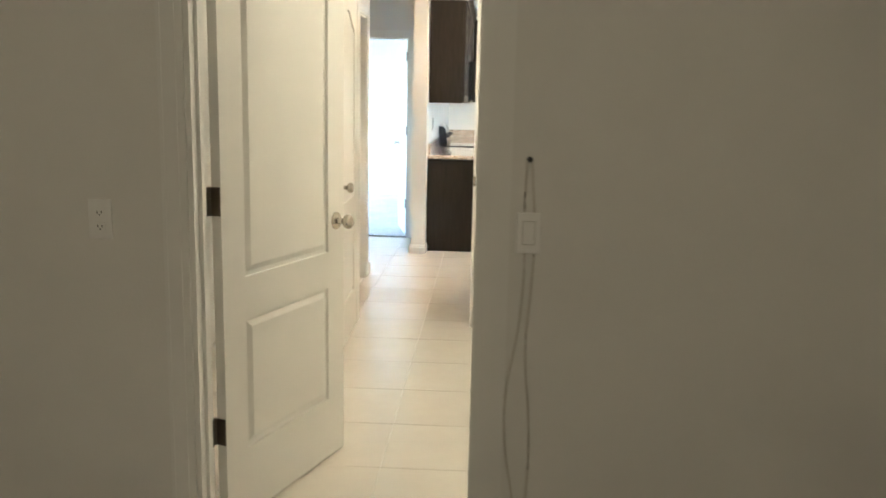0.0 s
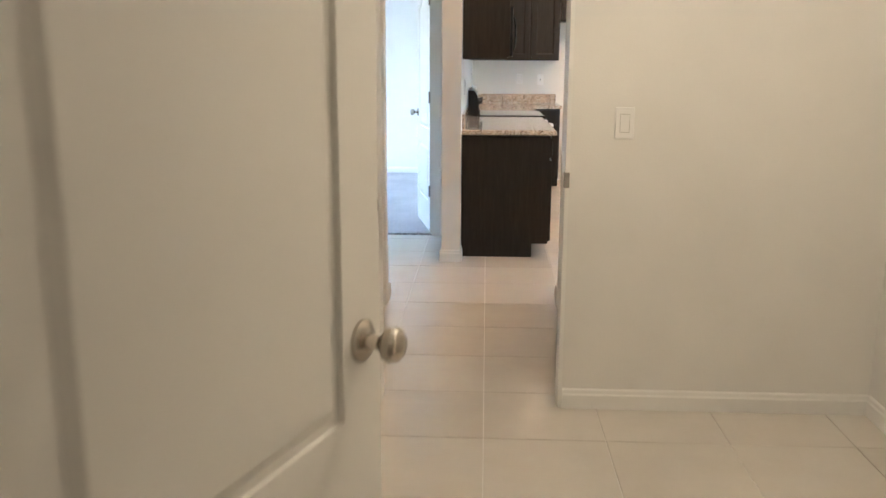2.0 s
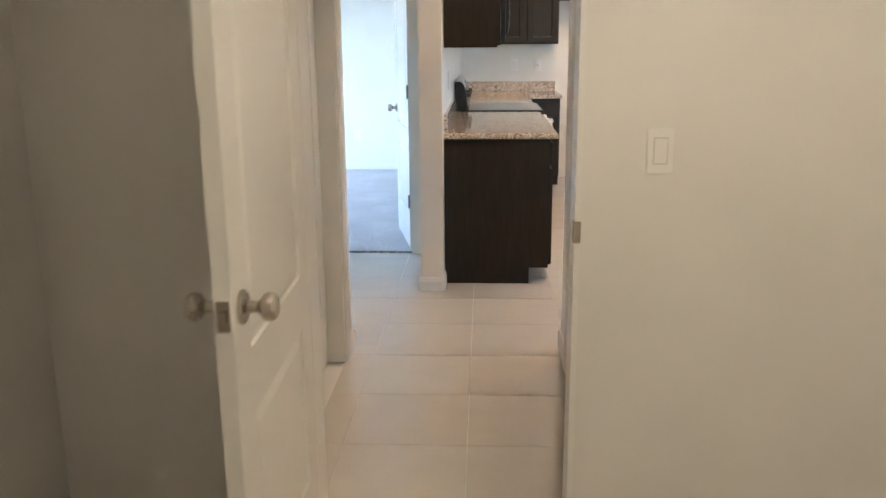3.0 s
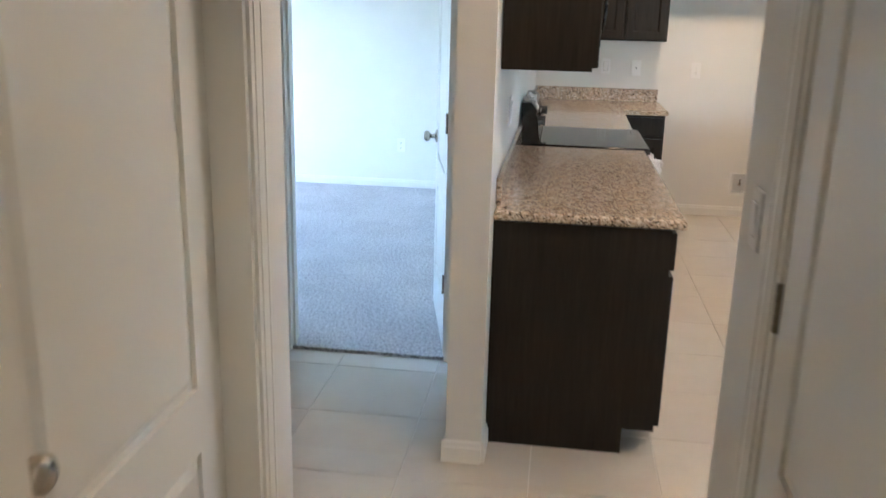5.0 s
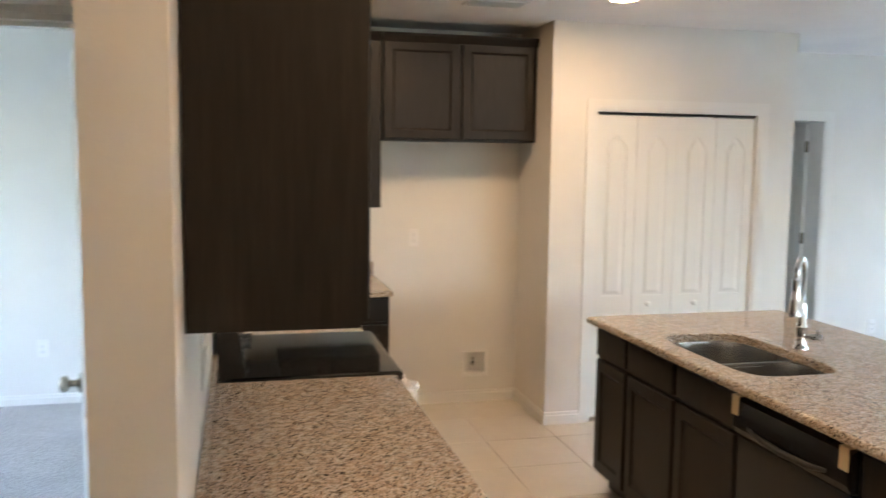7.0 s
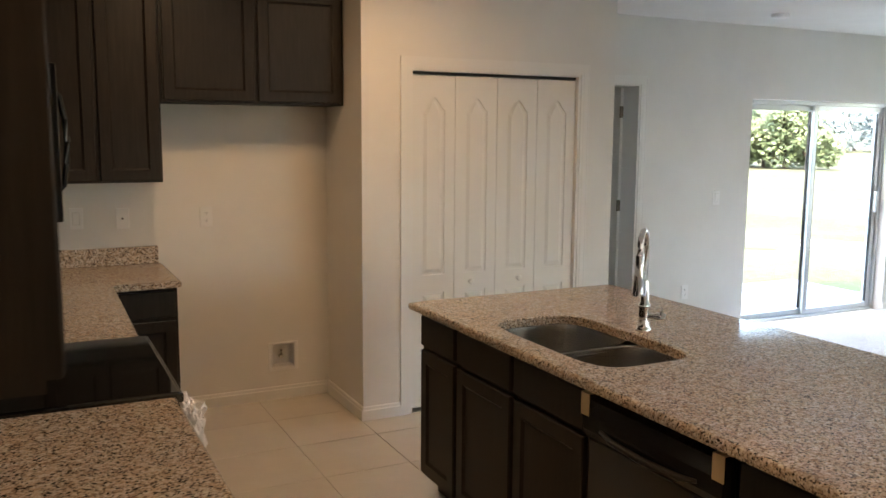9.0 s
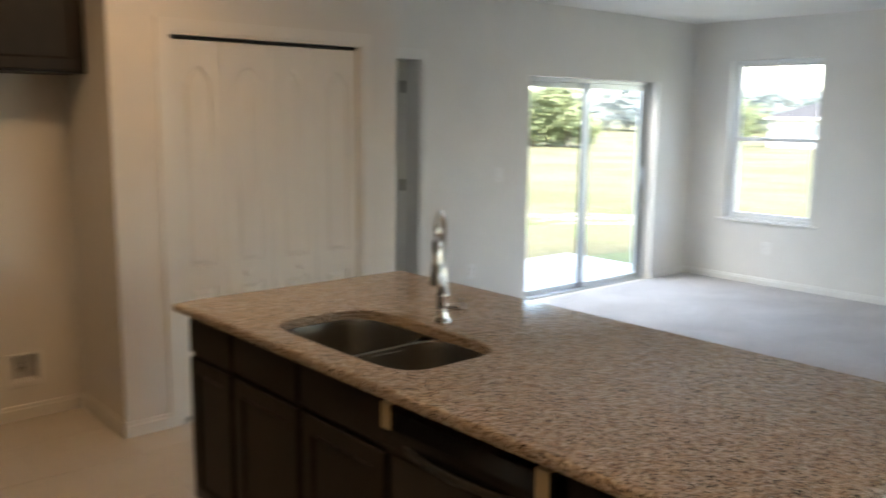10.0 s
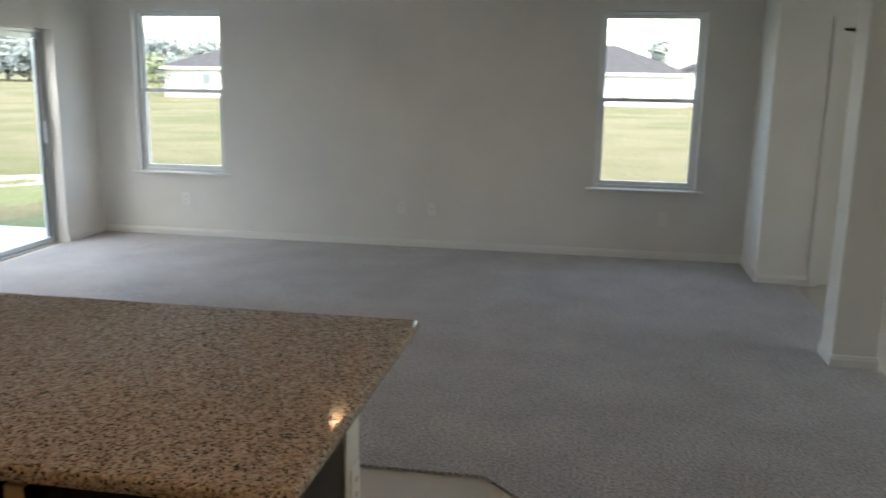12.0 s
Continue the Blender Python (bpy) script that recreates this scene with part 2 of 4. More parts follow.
# ---- mesh helpers ----
def box(bm, x0, x1, y0, y1, z0, z1):
    v = [bm.verts.new(p) for p in ((x0, y0, z0), (x1, y0, z0), (x1, y1, z0), (x0, y1, z0),
                                   (x0, y0, z1), (x1, y0, z1), (x1, y1, z1), (x0, y1, z1))]
    fs = [bm.faces.new([v[i] for i in q]) for q in ((3, 2, 1, 0), (4, 5, 6, 7), (0, 1, 5, 4), (1, 2, 6, 5), (2, 3, 7, 6), (3, 0, 4, 7))]
    return v, fs


def boxes(*dims, bevel=0.0, seg=2):
    bm = bmesh.new()
    for d in dims:
        box(bm, *d)
    if bevel:
        bmesh.ops.bevel(bm, geom=bm.edges[:], offset=bevel, segments=seg, affect='EDGES', profile=0.5)
    return bm


def prism(bm, pts, a0, a1, axis='y'):
    """A prism over a closed outline of (u, v): u along x and v along z for axis y."""
    def at(u, v, a):
        return {'y': (u, a, v), 'x': (a, u, v), 'z': (u, v, a)}[axis]
    lo = [bm.verts.new(at(u, v, a0)) for u, v in pts]
    hi = [bm.verts.new(at(u, v, a1)) for u, v in pts]
    bm.faces.new(lo)
    bm.faces.new(hi[::-1])
    for i in range(len(pts)):
        j = (i + 1) % len(pts)
        bm.faces.new((lo[j], lo[i], hi[i], hi[j]))


def rings(bm, loops, cap0=True, cap1=True):
    made = [[bm.verts.new(p) for p in loop] for loop in loops]
    n = len(made[0])
    for a, b in zip(made, made[1:]):
        for i in range(n):
            j = (i + 1) % n
            bm.faces.new((a[i], a[j], b[j], b[i]))
    if cap0:
        bm.faces.new(made[0][::-1])
    if cap1:
        bm.faces.new(made[-1])
    return made


def lathe(bm, profile, seg=20, m=Matrix.Identity(4)):
    """profile: (radius, height) along the local z of m."""
    loops = [[m @ Vector((r * math.cos(2 * math.pi * i / seg), r * math.sin(2 * math.pi * i / seg), h)) for i in range(seg)] for r, h in profile]
    rings(bm, loops)


def tube(bm, pts, radius, seg=10):
    pts = [Vector(p) for p in pts]
    loops = []
    for i, p in enumerate(pts):
        d = (pts[min(i + 1, len(pts) - 1)] - pts[max(i - 1, 0)]).normalized()
        q = d.to_track_quat('Z', 'Y')
        r = radius[i] if isinstance(radius, (list, tuple)) else radius
        loops.append([p + q @ Vector((r * math.cos(2 * math.pi * k / seg), r * math.sin(2 * math.pi * k / seg), 0)) for k in range(seg)])
    rings(bm, loops)


def finish(name, bm, mat, smooth=False):
    bmesh.ops.recalc_face_normals(bm, faces=bm.faces[:])
    me = bpy.data.meshes.new(name)
    bm.to_mesh(me)
    bm.free()
    me.materials.append(mat)
    flat_edges = set()
    if smooth:
        me.shade_smooth()
        me.set_sharp_from_angle(angle=radians(40))
        for face in me.polygons:
            if abs(face.normal.z) > 0.9999 and mat is GRANITE:
                face.use_smooth = False
                for e in face.edge_keys:
                    flat_edges.add(e)
        for e in me.edges:
            if e.key in flat_edges:
                e.use_edge_sharp = True
    return me


def part(name, bm, mat, parent, label="", smooth=False):
    ob = new(name, finish(name, bm, mat, smooth))
    ob.parent = parent
    if label:
        tagged(ob, label)
    return ob


def single(name, bm, mat, label, category, kind="", group="", smooth=False):
    return tagged(new(name, finish(name, bm, mat, smooth)), label, category, group, kind)


def thing(name, m, label, category, group="", kind=""):
    ob = new(name)
    ob.empty_display_size = 0.1
    ob.matrix_world = m
    return tagged(ob, label, category, group, kind)


# ---- walls, floors, ceiling ----


def wall(name, axis, c0, c1, a0, a1, openings=(), label="off-white painted drywall wall with fine orange-peel texture", mat=WALL, z1=CH, z0=-0.02):
    bm = bmesh.new()

    def seg(p, q, zz0, zz1):
        if q - p > 1e-4 and zz1 - zz0 > 1e-4:
            box(bm, *((p, q, c0, c1) if axis == 'x' else (c0, c1, p, q)), zz0, zz1)
    at = a0
    for o0, o1, b0, b1 in sorted(openings):
        seg(at, o0, z0, z1)
        seg(o0, o1, z0, b0)
        seg(o0, o1, b1, z1)
        at = o1
    seg(at, a1, z0, z1)
    return single(name, bm, mat, label, "wall", "structure")


DH = 2.045
wall("wall_den_north", 'x', 0.945, 1.065, -2.6, 2.6, [(-0.312, 0.56, -0.02, DH)])
wall("wall_den_west", 'y', -2.72, -2.6, -3.12, 1.065)
wall("wall_den_east", 'y', 2.6, 2.72, -3.12, 1.065)
wall("wall_den_south", 'x', -3.12, -3.0, -2.6, 2.6)
wall("wall_hall_west", 'y', -1.12, -1.0, 1.065, 3.755)
wall("wall_hall_east", 'y', 1.723, 1.843, 1.065, 5.4)
wall("wall_hall_north", 'x', 3.755, 3.875, -1.12, 1.723, [(-0.26, 0.497, -0.02, DH)])
wall("wall_passage_west", 'y', -0.52, -0.40, 3.875, 5.40, [(4.385, 5.185, -0.02, DH)])
wall("wall_passage_east", 'y', 0.61, 0.73, 3.875, 5.40, [(4.255, 5.05, -0.02, DH)])
wall("wall_closet_west", 'y', -1.24, -1.12, 3.875, 5.28)
wall("wall_nook_south", 'x', 5.28, 5.40, -1.24, -0.52)
wall("wall_kitchen_south", 'x', 5.28, 5.40, 0.73, 1.723)
wall("wall_nook_west", 'y', -1.24, -1.12, 5.40, 7.235)
wall("wall_bedroom_south", 'x', 7.235, 7.355, -4.3, -0.130, [(-1.015, -0.245, -0.02, DH)])
wall("wall_kitchen_west", 'y', -0.130, 0.0, 6.335, 11.15)
wall("wall_bedroom_west", 'y', -4.42, -4.3, 7.235, 11.3, [(8.4, 10.0, 0.75, 2.15)])
wall("wall_bedroom_north", 'x', 11.15, 11.3, -4.3, 0.0, [(-3.35, -2.5, -0.02, DH)])
wall("wall_bedroom_closet", 'x', 11.9, 12.0, -4.3, 0.0)
wall("wall_kitchen_north", 'x', 10.70, 10.82, 0.0, 2.02, [(1.646, 1.790, 0.201, 0.351)])
wall("wall_closet_south", 'x', 10.08, 10.18, 2.10, 3.66, [(2.315, 3.495, -0.02, 2.045)])
wall("wall_closet_pier_west", 'y', 2.018, 2.10, 10.08, 10.93)
wall("wall_closet_pier_east", 'y', 3.66, 3.76, 10.08, 10.93)
wall("wall_family_north", 'x', 10.93, 11.16, 2.018, 8.55, [(3.90, 4.665, -0.02, 2.065), (5.858, 7.70, -0.02, 1.978)])
wall("wall_bath_east", 'y', 5.45, 5.6, 11.16, 13.2)
wall("wall_bath_west", 'y', 3.5, 3.62, 11.16, 13.2)
wall("wall_bath_north", 'x', 13.2, 13.35, 3.5, 5.6)
wall("wall_family_east", 'y', 8.31, 8.55, 4.70, 10.93, [(5.145, 6.045, 0.64, 2.197), (9.598, 10.505, 0.64, 2.197)])
wall("wall_entry_return", 'x', 4.58, 4.70, 7.60, 8.55)
wall("wall_entry_east", 'y', 7.60, 7.72, 1.4, 4.58, [(3.45, 4.235, -0.02, DH)])
# Two unseen walls added behind door_9 so no daylight leaks round it.
wall("wall_entry_light_block", 'y', 8.35, 8.47, 3.2, 4.58)
wall("wall_entry_light_block_south", 'x', 3.2, 3.32, 7.72, 8.35)
wall("wall_entry_south", 'x', 1.4, 1.52, 1.843, 7.60, [(4.1, 6.3, 0.65, 2.15)])

bm = bmesh.new()
for r in ((-4.42, 8.55, -3.12, 11.16), (-4.42, 0.0, 11.16, 12.0), (3.5, 5.6, 11.16, 13.35)):
    box(bm, *r, CH, CH + 0.12)
single("ceiling", bm, CEIL, "white ceiling with a fine knockdown texture", "ceiling", "structure")
# Unseen slab, added to keep sky light off the rooms.
single("roof", boxes((-4.9, 8.95, -3.6, 11.55, 2.76, 2.9)), SHINGLE, "plain unseen roof slab over the house that blocks the sky", "roof", "structure")

# slab under the tiles, seen as grout between them
floor = single("floor", boxes((-4.42, 8.55, -3.12, 11.16, -0.16, -0.004), (-4.42, 0.0, 11.16, 12.0, -0.16, -0.004), (3.5, 5.6, 11.16, 13.3, -0.16, -0.004)),
               GROUT, "cream ceramic floor tiles laid in a square grid", "floor", "structure")


def carpet(name, pts, label):
    bm = bmesh.new()
    prism(bm, pts, -0.003, 0.014, 'z')
    return single(name, bm, CARPET, label, "carpet", "structure")


carpet("carpet_family", [(3.77, 10.93), (3.77, 6.43), (3.30, 5.96), (3.30, 4.40), (7.60, 4.40), (7.60, 4.70), (8.31, 4.70), (8.31, 10.93)],
       "grey cut-pile carpet on the family room floor")
carpet("carpet_bedroom", [(-4.3, 11.15), (-4.3, 7.355), (-1.015, 7.355), (-1.015, 7.25), (-0.245, 7.25), (-0.245, 7.355), (-0.130, 7.355), (-0.130, 11.15)],
       "grey cut-pile carpet on the bedroom floor")
carpet("carpet_den", [(-2.6, -3.0), (2.6, -3.0), (2.6, 0.945), (-2.6, 0.945)], "grey cut-pile carpet on the den floor")


def baseboard(axis, c, side, a0, a1, h=0.083):
    """A board along x or y at the wall face c, standing out to side (+1 or -1)."""
    bm = bmesh.new()
    t = 0.014 * side
    pts = [(c, -0.003), (c + t, -0.003), (c + t, h * 0.70), (c + t * 0.72, h * 0.78), (c + t * 0.6, h * 0.93), (c + t * 0.25, h), (c, h)]
    prism(bm, pts, a0, a1, 'x' if axis == 'x' else 'y')
    return single("baseboard", bm, TRIM, "white moulded baseboard along the wall", "baseboard", "structure")


for run in (('x', 3.755, -1, 0.499, 1.723), ('y', 1.723, -1, 1.065, 3.741)):
    baseboard(*run)
for run in (('x', 6.335, -1, -0.144, 0.0), ('y', -0.130, -1, 6.335, 7.235), ('y', 0.0, 1, 6.335, 6.495), ('y', -0.40, 1, 5.25, 5.40), ('y', 0.61, -1, 5.113, 5.40),
            ('x', 5.40, 1, -1.12, -0.386), ('x', 5.40, 1, 0.596, 1.843), ('y', -1.12, 1, 5.414, 7.235), ('x', 11.15, -1, -2.43, -0.144), ('x', 11.15, -1, -4.3, -3.42),
            ('y', -0.130, -1, 7.43, 11.15), ('x', 10.70, -1, 1.0, 2.018), ('y', 2.018, -1, 10.066, 10.686), ('x', 10.08, -1, 2.018, 2.255), ('x', 10.08, -1, 3.555, 3.774),
            ('y', 3.76, 1, 10.08, 10.93), ('x', 10.93, -1, 4.735, 5.858), ('x', 10.93, -1, 7.70, 8.31), ('y', 8.31, -1, 4.70, 10.916), ('x', 4.70, 1, 7.586, 8.296),
            ('y', 7.60, -1, 4.30, 4.70), ('y', -0.40, 1, 3.876, 4.325)):
    baseboard(*run)


def casing(axis, face, side, a0, a1, head, w=0.062):
    """Moulded casing round a door opening a0..a1 on the wall face, standing out to side."""
    bm = bmesh.new()
    for i, (s0, s1, d) in enumerate(((0.0, 0.3, 0.010), (0.3, 0.85, 0.0125), (0.85, 1.0, 0.0145))):
        f0, f1 = sorted((face, face + side * d))

        def b(p, q, z0, z1):
            box(bm, *((p, q, f0, f1) if axis == 'x' else (f0, f1, p, q)), z0, z1)
        b(a0 - w * s1, a0 - w * s0, 0, head + w * s1)
        b(a1 + w * s0, a1 + w * s1, 0, head + w * s1)
        b(a0 - w * s0, a1 + w * s0, head + w * s0, head + w * s1)
    return single("trim", bm, TRIM, "white moulded door casing", "trim", "structure")


def jamb(axis, c0, c1, a0, a1, head, stop=None, t=0.016):
    """Lining of a door opening through a wall c0..c1, with a stop strip."""
    bm = bmesh.new()

    def b(p, q, d0, d1, z0, z1):
        box(bm, *((p, q, d0, d1) if axis == 'x' else (d0, d1, p, q)), z0, z1)
    b(a0, a0 + t, c0, c1, 0, head)
    b(a1 - t, a1, c0, c1, 0, head)
    b(a0 + t, a1 - t, c0, c1, head - t, head)
    if stop:
        s0, s1 = stop
        b(a0 + t, a0 + t + 0.011, s0, s1, 0, head - t)
        b(a1 - t - 0.011, a1 - t, s0, s1, 0, head - t)
        b(a0 + t + 0.011, a1 - t - 0.011, s0, s1, head - t - 0.011, head - t)
    return single("trim", bm, TRIM, "white door jamb with a stop strip", "trim", "structure")


jamb('x', 0.943, 1.067, -0.312, 0.56, DH, (0.985, 1.022))
casing('x', 0.945, -1, -0.312, 0.56, DH, 0.075)
casing('x', 1.065, 1, -0.312, 0.56, DH)
jamb('x', 3.752, 3.878, -0.26, 0.497, DH)
jamb('y', -0.522, -0.398, 4.385, 5.185, DH, (-0.521, -0.514))
casing('y', -0.40, 1, 4.385, 5.185, DH)
jamb('y', 0.608, 0.732, 4.255, 5.05, DH, (0.655, 0.69))
casing('y', 0.61, -1, 4.255, 5.05, DH)
jamb('x', 7.233, 7.357, -1.015, -0.245, DH, (7.27, 7.305))
casing('x', 7.235, -1, -1.015, -0.245, DH)
casing('x', 7.355, 1, -1.015, -0.245, DH)
jamb('x', 10.078, 10.182, 2.315, 3.495, 2.045)
casing('x', 10.08, -1, 2.315, 3.495, 2.045)
jamb('x', 10.928, 11.162, 3.90, 4.665, 2.065)
casing('x', 10.93, -1, 3.90, 4.665, 2.065)
jamb('y', 7.598, 7.722, 3.45, 4.235, DH)
casing('y', 7.60, -1, 3.45, 4.235, DH)
jamb('x', 11.148, 11.302, -3.35, -2.5, DH)
casing('x', 11.15, -1, -3.35, -2.5, DH)


# ---- doors ----
def arch(x0, x1, z0, z1, rise, n=12):
    """Outline of a panel whose top swells to a soft point."""
    pts = [(x0, z0), (x1, z0)]
    if rise <= 0:
        return pts + [(x1, z1), (x0, z1)]
    for i in range(n + 1):
        u = i / n
        pts.append((x1 + (x0 - x1) * u, z1 - rise + rise * (0.5 - 0.5 * math.cos(2 * math.pi * u)) ** 0.8))
    return pts


def scaled(pts, d):
    cx = sum(p[0] for p in pts) / len(pts)
    x0, x1 = min(p[0] for p in pts), max(p[0] for p in pts)
    z0, z1 = min(p[1] for p in pts), max(p[1] for p in pts)
    mx, mz = (x0 + x1) / 2, (z0 + z1) / 2
    kx, kz = 1 - 2 * d / (x1 - x0), 1 - 2 * d / (z1 - z0)
    return [(mx + (x - mx) * kx, mz + (z - mz) * kz) for x, z in pts]


def door_face(bm, w, h, panels, y_in, y_out):
    """Stiles and rails that leave the panels' outlines open."""
    (ax0, ax1, a0, a1, _), (_, _, b0, b1, rise) = panels
    s0, s1 = sorted((y_in, y_out))
    box(bm, 0, ax0, s0, s1, 0, h)
    box(bm, ax1, w, s0, s1, 0, h)
    box(bm, ax0, ax1, s0, s1, 0, a0)
    box(bm, ax0, ax1, s0, s1, a1, b0)
    top = arch(ax0, ax1, b0, b1, rise)[2:]
    prism(bm, [(ax1, h)] + ([(ax1, b1 - rise)] if rise <= 0 else []) + top + [(ax0, h)], s0, s1)


def panel_relief(bm, outline, y_base, y_top):
    rings(bm, [[(x, y_base, z) for x, z in outline],
               [(x, y_base + (y_top - y_base) * 0.05, z) for x, z in scaled(outline, 0.014)],
               [(x, y_top, z) for x, z in scaled(outline, 0.034)]], cap0=False)


def door_leaf(parent, w, h, stile, low, high, rise, t=0.035, both=True):
    """A moulded two-panel leaf from x = 0 to w, y = -t/2 to t/2. Panels are parts."""
    g = 0.0105
    panels = ((stile, w - stile, *low, 0), (stile, w - stile, *high, rise))
    bm = bmesh.new()
    box(bm, 0, w, -t / 2 + g, t / 2 - g, 0, h)
    for s in (-1, 1):
        door_face(bm, w, h, panels, s * (t / 2 - g), s * t / 2)
    leaf = part("leaf", bm, DOOR, parent)
    for s in ((-1, 1) if both else (-1,)):
        for x0, x1, z0, z1, r in panels:
            bm = bmesh.new()
            panel_relief(bm, arch(x0, x1, z0, z1, r), s * (t / 2 - g + 0.0002), s * (t / 2 - 0.001))
            part("panel", bm, DOOR, leaf, "raised moulded panel")
    return leaf


KNOB = [(0.034, 0.0), (0.034, 0.006), (0.028, 0.011), (0.013, 0.014), (0.011, 0.032), (0.016, 0.038), (0.025, 0.044), (0.0285, 0.054),
        (0.0265, 0.064), (0.019, 0.0705), (0.006, 0.072)]


def knob_set(parent, x, z, t, sides=(-1, 1)):
    for s in sides:
        bm = bmesh.new()
        lathe(bm, KNOB, 22, Matrix.Translation((x, s * t / 2, z)) @ Matrix.Rotation(radians(90 * s), 4, 'X').inverted())
        part("knob", bm, NICKEL, parent, "satin nickel round door knob", True)


def hinge(parent, z, t, side, opened=None):
    """Knuckle and leaves at the leaf's x = 0 edge, on the face y = side * t / 2."""
    bm = bmesh.new()
    y = side * t / 2
    for k in range(5):
        lathe(bm, [(0.0045, 0), (0.0062, 0.0008), (0.0062, 0.0172), (0.0045, 0.018)], 10, Matrix.Translation((-0.004, y + side * 0.005, z - 0.0455 + k * 0.0183)))
    box(bm, -0.003, -0.001, min(y - side * 0.034, y), max(y - side * 0.034, y), z - 0.045, z + 0.045)
    v, _ = box(bm, -0.006, -0.004, min(y - side * 0.034, y), max(y - side * 0.034, y), z - 0.045, z + 0.045)
    if opened:
        bmesh.ops.rotate(bm, cent=(-0.004, y + side * 0.005, z), matrix=Matrix.Rotation(radians(-opened), 3, 'Z'), verts=v)
    part("hinge", bm, BRONZE, parent, "dark metal butt hinge", True)


def interior_door(name, m, label, w=0.76, h=2.015, hinge_side=1, rise=0.09, group="interior doors", opened=None, knob=(0.062, 0.935)):
    d = thing(name, m, label, "door", group, "structure")
    leaf = door_leaf(d, w, h, 0.118, (0.24, 0.69), (0.83, h - 0.115), rise)
    knob_set(d, w - knob[0], knob[1], 0.035)
    for z in (0.335, 1.088, 1.84):
        hinge(d, z, 0.035, hinge_side, opened)
    bm = boxes((w - 0.0005, w + 0.0015, -0.0125, 0.0125, 0.905, 0.965), (w, w + 0.009, -0.006, 0.006, 0.925, 0.945), bevel=0.0006, seg=1)
    part("latch_plate", bm, NICKEL, d, "nickel latch plate on the door edge")
    return d


# local x runs from the hinge to the latch
interior_door("door_1", pose(-0.2705, 1.071, 0.012, 0, 0, 70.0), "white moulded two-panel door standing open into the hall", w=0.763, hinge_side=1, opened=70, knob=(0.062, 0.945))
interior_door("door_2", pose(-0.262, 3.745, 0.012, 0, 0, -88.5), "white moulded two-panel door standing open against the hall", w=0.765, hinge_side=-1)
interior_door("door_3", pose(-0.494, 5.166, 0.012, 0, 0, -90), "white moulded two-panel closet door, shut in the passage wall", w=0.76, hinge_side=-1, knob=(0.045, 0.99))
d4 = interior_door("door_4", pose(0.633, 5.028, 0.012, 0, 0, -90), "white moulded two-panel door with a deadbolt, shut in the passage wall", knob=(0.05, 0.90), w=0.752, hinge_side=-1)
bm = bmesh.new()
lathe(bm, [(0.033, 0), (0.033, 0.006), (0.024, 0.010), (0.022, 0.020), (0.028, 0.028), (0.029, 0.040), (0.022, 0.050), (0.006, 0.053)], 22, Matrix.Translation((0.692, -0.0175, 1.165)) @ Matrix.Rotation(radians(90), 4, 'X'))
part("deadbolt", bm, NICKEL, d4, "round nickel deadbolt", True)
interior_door("door_5", pose(-0.262, 7.33, 0.016, 0, 0, 102), "white moulded two-panel bedroom door standing wide open", w=0.745, hinge_side=1)
interior_door("door_6", pose(4.645, 11.12, 0.012, 0, 0, 84), "white moulded two-panel door standing open into a dim room", w=0.74, h=2.03, hinge_side=1)
interior_door("door_8", pose(-3.33, 11.20, 0.016, 0, 0, 0), "white moulded bedroom closet door, shut", w=0.81, hinge_side=-1)
entry = thing("door_9", pose(7.65, 4.217, 0.012, 0, 0, -90), "white two-panel closet door, shut, in the entry", "door", "interior doors", "structure")
door_leaf(entry, 0.75, 1.995, 0.118, (0.24, 0.69), (0.83, 1.88), 0.09)

bif = thing("door_7", pose(2.335, 10.12, 0.022), "white four-leaf bifold closet door with arched panels, shut", "door", "", "structure")
for k in range(4):
    w = 0.2815
    leaf = door_leaf(bif, w, 1.985, 0.066, (0.16, 0.70), (0.81, 1.86), 0.075, 0.03, both=False)
    leaf.location = (k * 0.2855 + 0.001, 0, 0)
    if k in (1, 2):
        bm = bmesh.new()
        lathe(bm, [(0.011, 0), (0.009, 0.012), (0.017, 0.019), (0.019, 0.026), (0.014, 0.033), (0.004, 0.035)], 16,
              Matrix.Translation((0.105 if k == 1 else 0.16, -0.015, 0.755)) @ Matrix.Rotation(radians(90), 4, 'X'))
        part("knob", bm, TRIM, leaf, "small round white knob", True)
part("track", boxes((0, 1.142, -0.012, 0.012, 1.992, 2.006)), SLOT, bif, "dark overhead track")

# strike plates on the jambs
for p in ((0.4805, 3.757, 0.905, 0.965),):
    single("strike_plate", boxes((p[0] - 0.002, p[0] + 0.0175, p[1] - 0.006, p[1] + 0.028, p[2], p[3]), bevel=0.001, seg=1), NICKEL,
           "satin nickel strike plate on the door jamb", "strike plate")


# ---- windows and sliding door ----
def pane(name, parent, dims):
    ob = part(name, boxes(dims), GLASS, parent, "clear glass pane")
    ob.visible_shadow = False
    return ob


